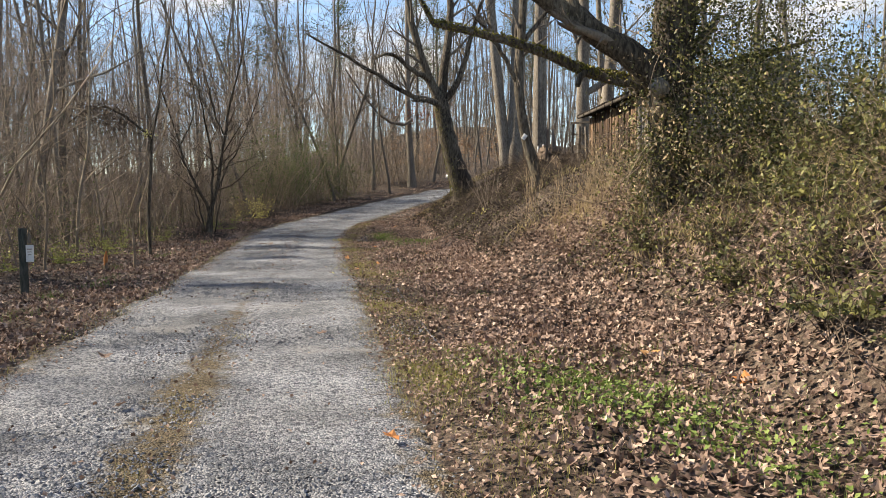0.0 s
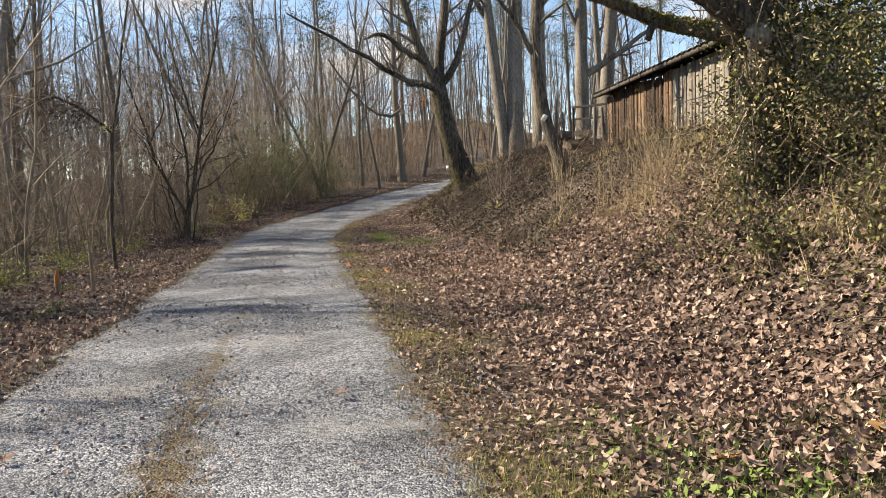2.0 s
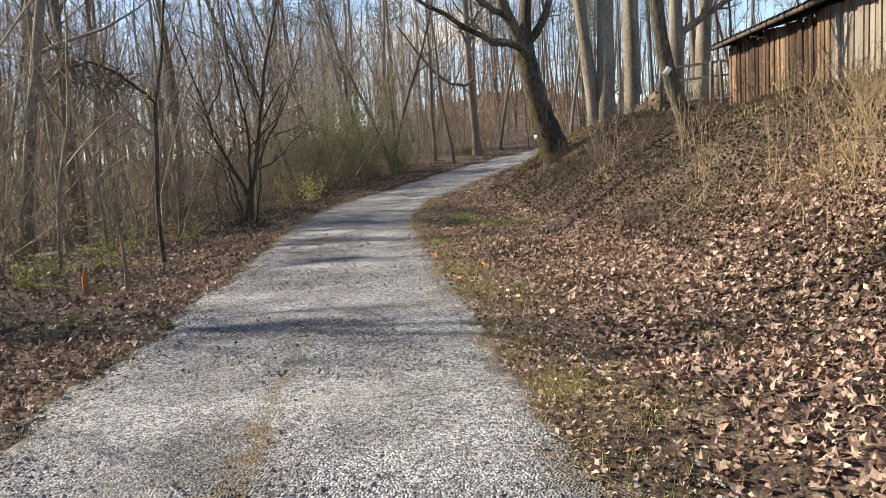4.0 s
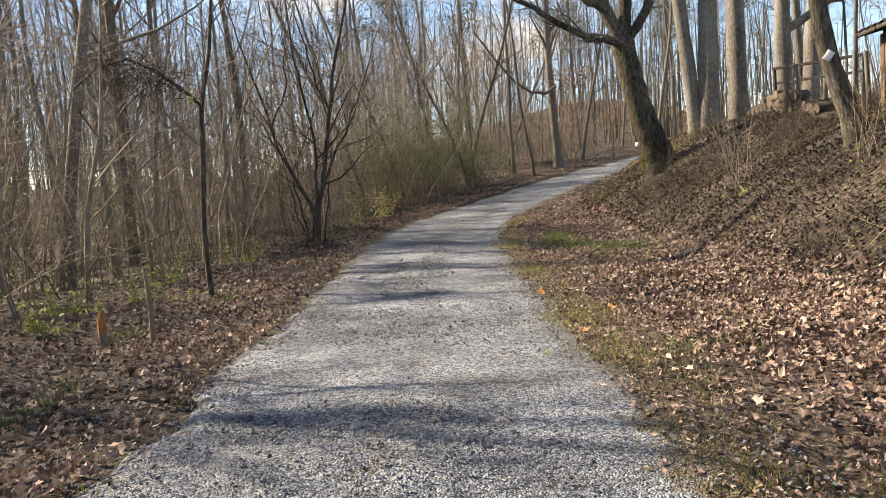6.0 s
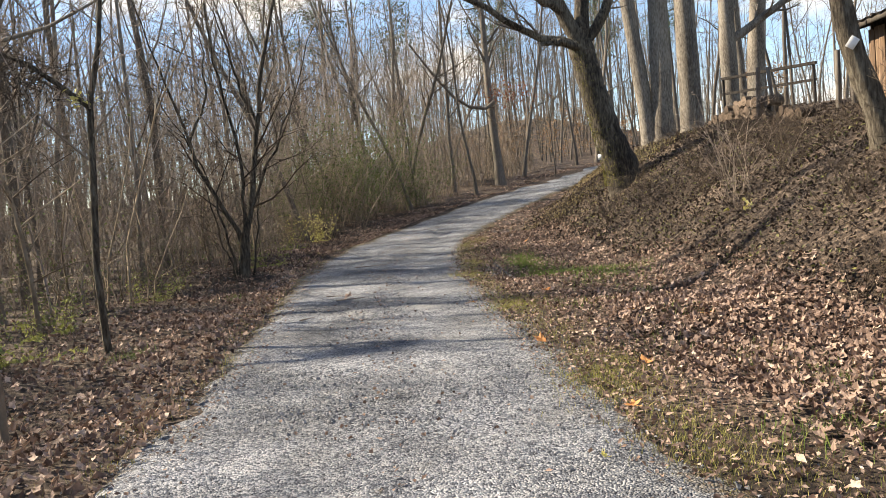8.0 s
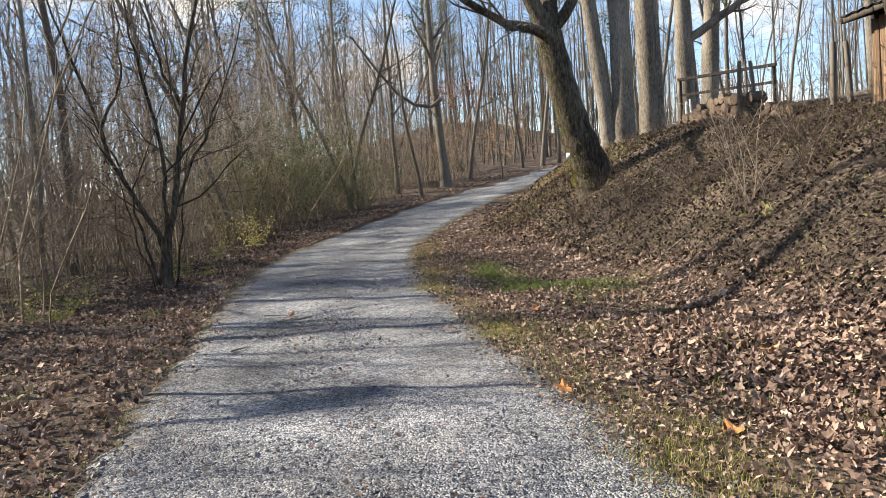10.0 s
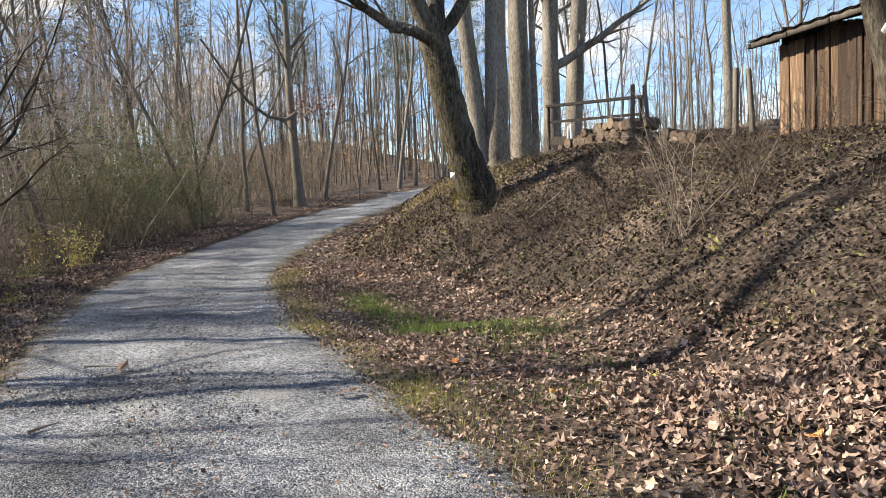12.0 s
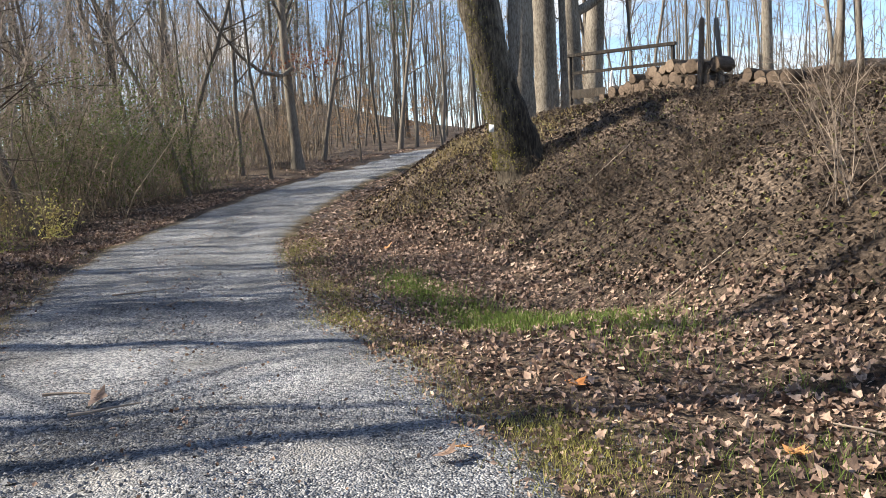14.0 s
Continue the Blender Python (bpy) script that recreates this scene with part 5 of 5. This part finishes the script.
litter("weed_patch", "bright green low weeds among the fallen leaves", M_GRASS, 1200, lambda rs, m: 4.9 + 1.1 * np.round(rs.normal(0, 0.8, m) * 3) / 3 + rs.normal(0, 0.13, m), lambda rs, y: 1.55 + 0.4 * (5.2 - y) + 0.3 * np.round(rs.normal(0, 1, len(y)) * 2) / 2 + rs.normal(0, 0.07, len(y)), (0.025, 0.06), lift=0.045, tilt=0.6, forms=[DIAMOND, LOBED[0]], seed=31)
near = lambda rs, m: 0.5 + 32.5 * rs.uniform(0, 1, m) ** 1.15
edge_r = lambda y: road_x(y) + half_right(y)
edge_l = lambda y: road_x(y) - half_left(y)
litter("leaf_litter", "brown and tan fallen leaves on the verge", M_LEAF, 25000, near, lambda rs, y: edge_r(y) + 0.25 + (foot_x(y) + np.where((y < 11) | (y > 15.5), 0.25, 1.4) - edge_r(y)) * rs.beta(1.5, 1.1, len(y)), (0.04, 0.105), tilt=0.42, forms=[OAK_LEAF, LOBED[1], LOBED[0], DIAMOND], seed=1)
litter("leaf_litter", "small tan leaf fragments along the lane's edge", M_LEAF, 9000, near, lambda rs, y: edge_r(y) - 0.12 + np.abs(rs.normal(0, 0.7, len(y))), (0.025, 0.06), forms=[DIAMOND, LOBED[3]], seed=2)
# the shade over this stretch of bank is painted into the leaf colour
litter("leaf_litter", "dark brown leaves covering the bank, its shade put into their colour", M_LEAF_SHADE, 46000, lambda rs, m: rs.uniform(14.5, 36, m), lambda rs, y: foot_x(y) + rs.uniform(0.2, 6.0, len(y)), (0.035, 0.08), lift=0.02, tilt=0.8, forms=[LOBED[3], DIAMOND, DIAMOND], seed=3)
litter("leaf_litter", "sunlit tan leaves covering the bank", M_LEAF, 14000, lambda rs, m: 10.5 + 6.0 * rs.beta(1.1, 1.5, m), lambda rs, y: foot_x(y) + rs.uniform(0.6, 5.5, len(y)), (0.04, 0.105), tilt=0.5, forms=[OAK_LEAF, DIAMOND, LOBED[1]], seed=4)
litter("leaf_litter", "fallen leaves under the roadside thicket", M_LEAF, 17000, lambda rs, m: 5 + 40 * rs.uniform(0, 1, m) ** 1.3, lambda rs, y: edge_l(y) - 0.05 - np.abs(rs.normal(0.4, 1.9, len(y))), (0.05, 0.115), lift=0.03, tilt=0.5, forms=[OAK_LEAF, LOBED[1], LOBED[0]], seed=5)
litter("leaf_litter", "far fallen leaves along the bend", M_LEAF, 9000, lambda rs, m: rs.uniform(30, 64, m), lambda rs, y: road_x(y) + np.where(rs.uniform(0, 1, len(y)) < 0.5, -HALF * 1.15 - np.abs(rs.normal(0, 1.2, len(y))), HALF * 1.15 + np.abs(rs.normal(0, 1.2, len(y)))), (0.08, 0.16), forms=[DIAMOND], seed=6)
litter("leaf_litter", "bright tan fallen leaves heaped at the bank's foot", M_LEAF, 11000, lambda rs, m: rs.uniform(6, 19.5, m), lambda rs, y: edge_r(y) + 0.9 + (foot_x(y) + np.where(y < 15, 1.9, 0.2) - edge_r(y) - 0.9) * rs.uniform(0, 1, len(y)), (0.045, 0.115), lift=0.03, tilt=0.42, forms=[LOBED[0], OAK_LEAF, LOBED[2]], seed=24)
litter("leaf_litter", "small broken leaf pieces on the verge", M_LEAF, 26000, near, lambda rs, y: edge_r(y) - 0.3 + (foot_x(y) + np.where(y < 15, 1.6, 0.4) - edge_r(y)) * rs.uniform(0, 1, len(y)), (0.02, 0.05), tilt=0.5, forms=[DIAMOND], seed=21)
litter("leaf_litter", "small broken leaf pieces by the thicket", M_LEAF, 14000, near, lambda rs, y: edge_l(y) + 0.3 - np.abs(rs.normal(0, 1.7, len(y))), (0.02, 0.05), tilt=0.5, forms=[DIAMOND], seed=22)
litter("leaf_litter", "brown leaves in the shaded tone over the bank at the bend", M_LEAF_SHADE, 9000, lambda rs, m: rs.uniform(29, 52, m), lambda rs, y: foot_x(y) - 0.4 + rs.uniform(0, 6.5, len(y)), (0.06, 0.14), tilt=0.5, forms=[DIAMOND, LOBED[3]], seed=23)
litter("road_debris", "leaf scraps scattered over the gravel", M_LEAF, 2200, lambda rs, m: rs.uniform(2, 40, m), lambda rs, y: road_x(y) + np.where(rs.uniform(0, 1, len(y)) < 0.55, rs.normal(0, 0.22, len(y)), rs.uniform(-1.6, 1.6, len(y))), (0.015, 0.05), lift=0.035, tilt=0.25, forms=[DIAMOND, LOBED[3]], seed=7)


# ---- grass ----
def grass(name, label, mat, spots_, seed, tilt=0.35):
    rs = np.random.RandomState(seed)
    g = Geo()
    for x, y, rx, ry_, n, h in spots_:
        px, py = rs.normal(x, rx, n), rs.normal(y, ry_, n)
        g.scatter(*BLADE, np.stack([px, py, land(px, py)], -1), turns(n, rs, tilt), rs.uniform(0.6, 1.3, n) * h)
    return stuff(name, g, mat, label, "grass")


rgz = np.random.RandomState(29)
grass("grass_patch", "bright green grass on the verge under the bank", M_GRASS, [(0.25, 24.2, 0.24, 0.7, 3400, 0.11), (0.8, 22.9, 0.35, 0.55, 1500, 0.11), (-0.15, 26.2, 0.22, 0.8, 2000, 0.105)] + [(0.9 + 1.6 * rgz.uniform(), rgz.uniform(3.4, 7.2), 0.24, 0.24, 120, 0.075) for _ in range(36)] + [(edge_r(y) + rgz.uniform(0.7, 2.0), y, 0.16, 0.22, 110, 0.09) for y in rgz.uniform(12, 22, 16)] + [(edge_l(y) - rgz.uniform(0.7, 1.9), y, 0.14, 0.16, 130, 0.1) for y in (11.8, 12.3, 13.5, 14.0, 16.6, 19.0, 24.0, 10.0)], 3)
grass("verge_grass", "short dry yellow-green grass along the lane's edge", material("verge_blade", [(0.14, 0.15, 0.04), (0.28, 0.27, 0.085), (0.44, 0.38, 0.17)], island=0.6, bump=0, trans=0.2), [(edge_r(y) + abs(rgz.normal(0.2, 0.2)), y, 0.19, 0.22, int(330 * max(0.0, math.sin(y * 1.3) + math.sin(y * 3.1 + 1)) + 130), 0.06) for y in np.arange(3, 34, 0.35)] + [(edge_l(y) - abs(rgz.normal(0.1, 0.2)), y, 0.12, 0.3, 35, 0.07) for y in np.arange(5, 34, 0.45)] + [(road_x(y) + rgz.normal(0.05, 0.1), y, 0.08, 0.12, 90, 0.05) for y in (3.6, 4.3, 5.2, 5.6, 6.0, 7.2, 8.4, 10.3, 11.8, 12.3, 13.2)], 4)
grass("bank_grass", "dry straw-coloured grass on the bank", M_STRAW, [(foot_x(y) + rgz.uniform(0.8, 4.5), y, 0.25, 0.3, 60, 0.22) for y in rgz.uniform(7, 19, 45)] + [(3.4 + rgz.normal(0, 1.2), 34.5 + rgz.normal(0, 2.5), 0.35, 0.45, 130, 0.16) for _ in range(30)], 5, 0.5)

# ---- loose stones of the lane ----
st_ = Geo()
rq = np.random.RandomState(37)
for k in range(4):
    v = np.array([(1, 0, -0.2), (-1, 0, -0.2), (0, 1, -0.2), (0, -1, -0.2), (0.1, 0, 0.6)]) * rq.uniform(0.7, 1.1, (5, 1)) * 0.5
    v = v + rq.normal(0, 0.08, (5, 3))
    n = 9500
    y = 3 + 26 * rq.uniform(0, 1, n) ** 1.2
    s = np.clip(rq.normal(0, 1.1, n), -2.25, 2.25)
    x = road_x(y) + s
    z = road_z(y) + 0.03 * (1 - (s / HALF) ** 2) - 0.015 * np.exp(-((np.abs(s) - 0.75) / 0.3) ** 2)
    z = np.where(np.abs(s) > 1.6, np.maximum(z, land(x, y) - 0.01), z)
    st_.scatter(v, [[0, 2, 4], [2, 1, 4], [1, 3, 4], [3, 0, 4]], np.stack([x, y, z + 0.002], -1), turns(n, rq, 0.3), rq.gamma(5, 0.0033, n) + 0.007)
stuff("loose_gravel", st_, M_STONE, "loose grey crushed stones on the lane", "gravel", smooth=False)

# ---- single large leaves and sticks ----
def one_leaf(x, y, size, mat, label, seed, lift=0.03):
    g = Geo()
    v, f = lobed_leaf(5, 0.42, 0.15, seed)
    g.add(np.array(v) * size, f)
    for a in (0.6, 1.57, 2.5):
        g.tube([(0, 0, 0.004), (math.cos(a) * size * 0.25, math.sin(a) * size * 0.25, 0.012), (math.cos(a) * size * 0.4, math.sin(a) * size * 0.4, 0.03)], [0.002, 0.0015, 0.001], 3)
    g.tube([(0, 0, 0.003), (0, -size * 0.35, 0.004), (0.01, -size * 0.6, 0.012)], [0.002, 0.0018, 0.0015], 3)
    ob = tagged(part("fallen_leaf", g, mat, smooth=False), label, "leaf", "large fallen leaves")
    zr = max(up_at(x, y), float(road_z(y)) + 0.03 if abs(float(lane(x, y))) < 1.6 else -9)
    ob.matrix_basis = pose(x, y, zr + lift, rq.normal(0, 14), rq.normal(0, 14), rq.uniform(0, 360))


for i, (x, y, sz, m, lab) in enumerate([
    (0.02, 4.75, 0.16, M_ORANGE, "large curled orange leaf at the gravel's edge"), (-0.03, 19.83, 0.17, M_ORANGE, "curled orange leaf on brown litter"), (1.1, 20.29, 0.15, M_YELLOW, "large pale yellow leaf on brown litter"),
    (1.6, 7.2, 0.17, M_ORANGE, "orange leaf among brown litter"), (2.3, 6.6, 0.2, M_ORANGE, "large orange leaf on the verge"), (-0.9, 17.7, 0.16, M_ORANGE, "orange leaf beside the gravel"),
    (2.55, 5.3, 0.2, M_ORANGE, "large rust-orange leaf among grass"), (-0.35, 21.4, 0.15, M_ORANGE, "orange leaf on the verge"), (0.2, 18.6, 0.18, M_ORANGE, "orange leaf on the verge"), (0.85, 18.2, 0.2, M_ORANGE, "orange leaf on the verge"),
    (-0.6, 15.4, 0.13, M_ORANGE, "small orange leaf beside the gravel"), (-1.0, 14.4, 0.06, M_YELLOW, "small yellow leaf on the gravel"), (-1.5, 20.5, 0.14, M_LEAF, "brown leaf lying on the gravel"), (-1.42, 20.55, 0.13, M_ORANGE, "orange leaf lying on the gravel"),
    (-2.6, 7.3, 0.14, M_LEAF, "brown leaf lying on the gravel"), (-1.9, 5.6, 0.12, M_LEAF, "brown leaf lying on the gravel"), (-0.7, 8.3, 0.13, M_LEAF, "brown leaf lying on the gravel"), (1.25, 6.3, 0.16, M_ORANGE, "orange leaf among brown litter"),
    (-3.3, 22.4, 0.2, M_LEAF, "brown leaf clump on the gravel"), (0.25, 29.5, 0.3, M_ORANGE, "rust-brown leaf clump at the foot of the bank"), (-0.2, 16.6, 0.15, M_ORANGE, "orange leaf on the verge")]):
    one_leaf(x, y, sz, m, lab, 900 + i)
for i, (x, y, ln, a) in enumerate([(-3.2, 22.1, 0.45, 10), (-3.5, 22.6, 0.35, -20), (-3.3, 27.2, 0.8, 15), (-2.9, 26.1, 0.3, 40), (0.6, 19.9, 0.6, 80), (3.2, 27.3, 1.1, 20), (2.0, 23.3, 1.1, -15), (-3.6, 20.4, 0.25, 60)]):
    g = Geo()
    pts = wander((-ln / 2, 0, 0.012), (1, 0, 0), ln, 7, rq, 0.12)
    pts[:, 2] = 0.012
    g.tube(pts, np.linspace(0.012, 0.005, 8), 6, True)
    ob = tagged(part("fallen_stick", g, M_TWIG), "short dead stick lying on the ground", "stick", "fallen sticks")
    zr = max(up_at(x, y), float(road_z(y)) + 0.03 if abs(float(lane(x, y))) < 1.6 else -9)
    sl = math.degrees(math.atan((up_at(x + 0.3, y) - up_at(x - 0.3, y)) / 0.6)) if abs(float(lane(x, y))) > 1.6 else 0
    ob.matrix_basis = pose(x, y, zr + 0.01, 0, -sl, 0) @ pose(0, 0, 0, 0, 0, a)
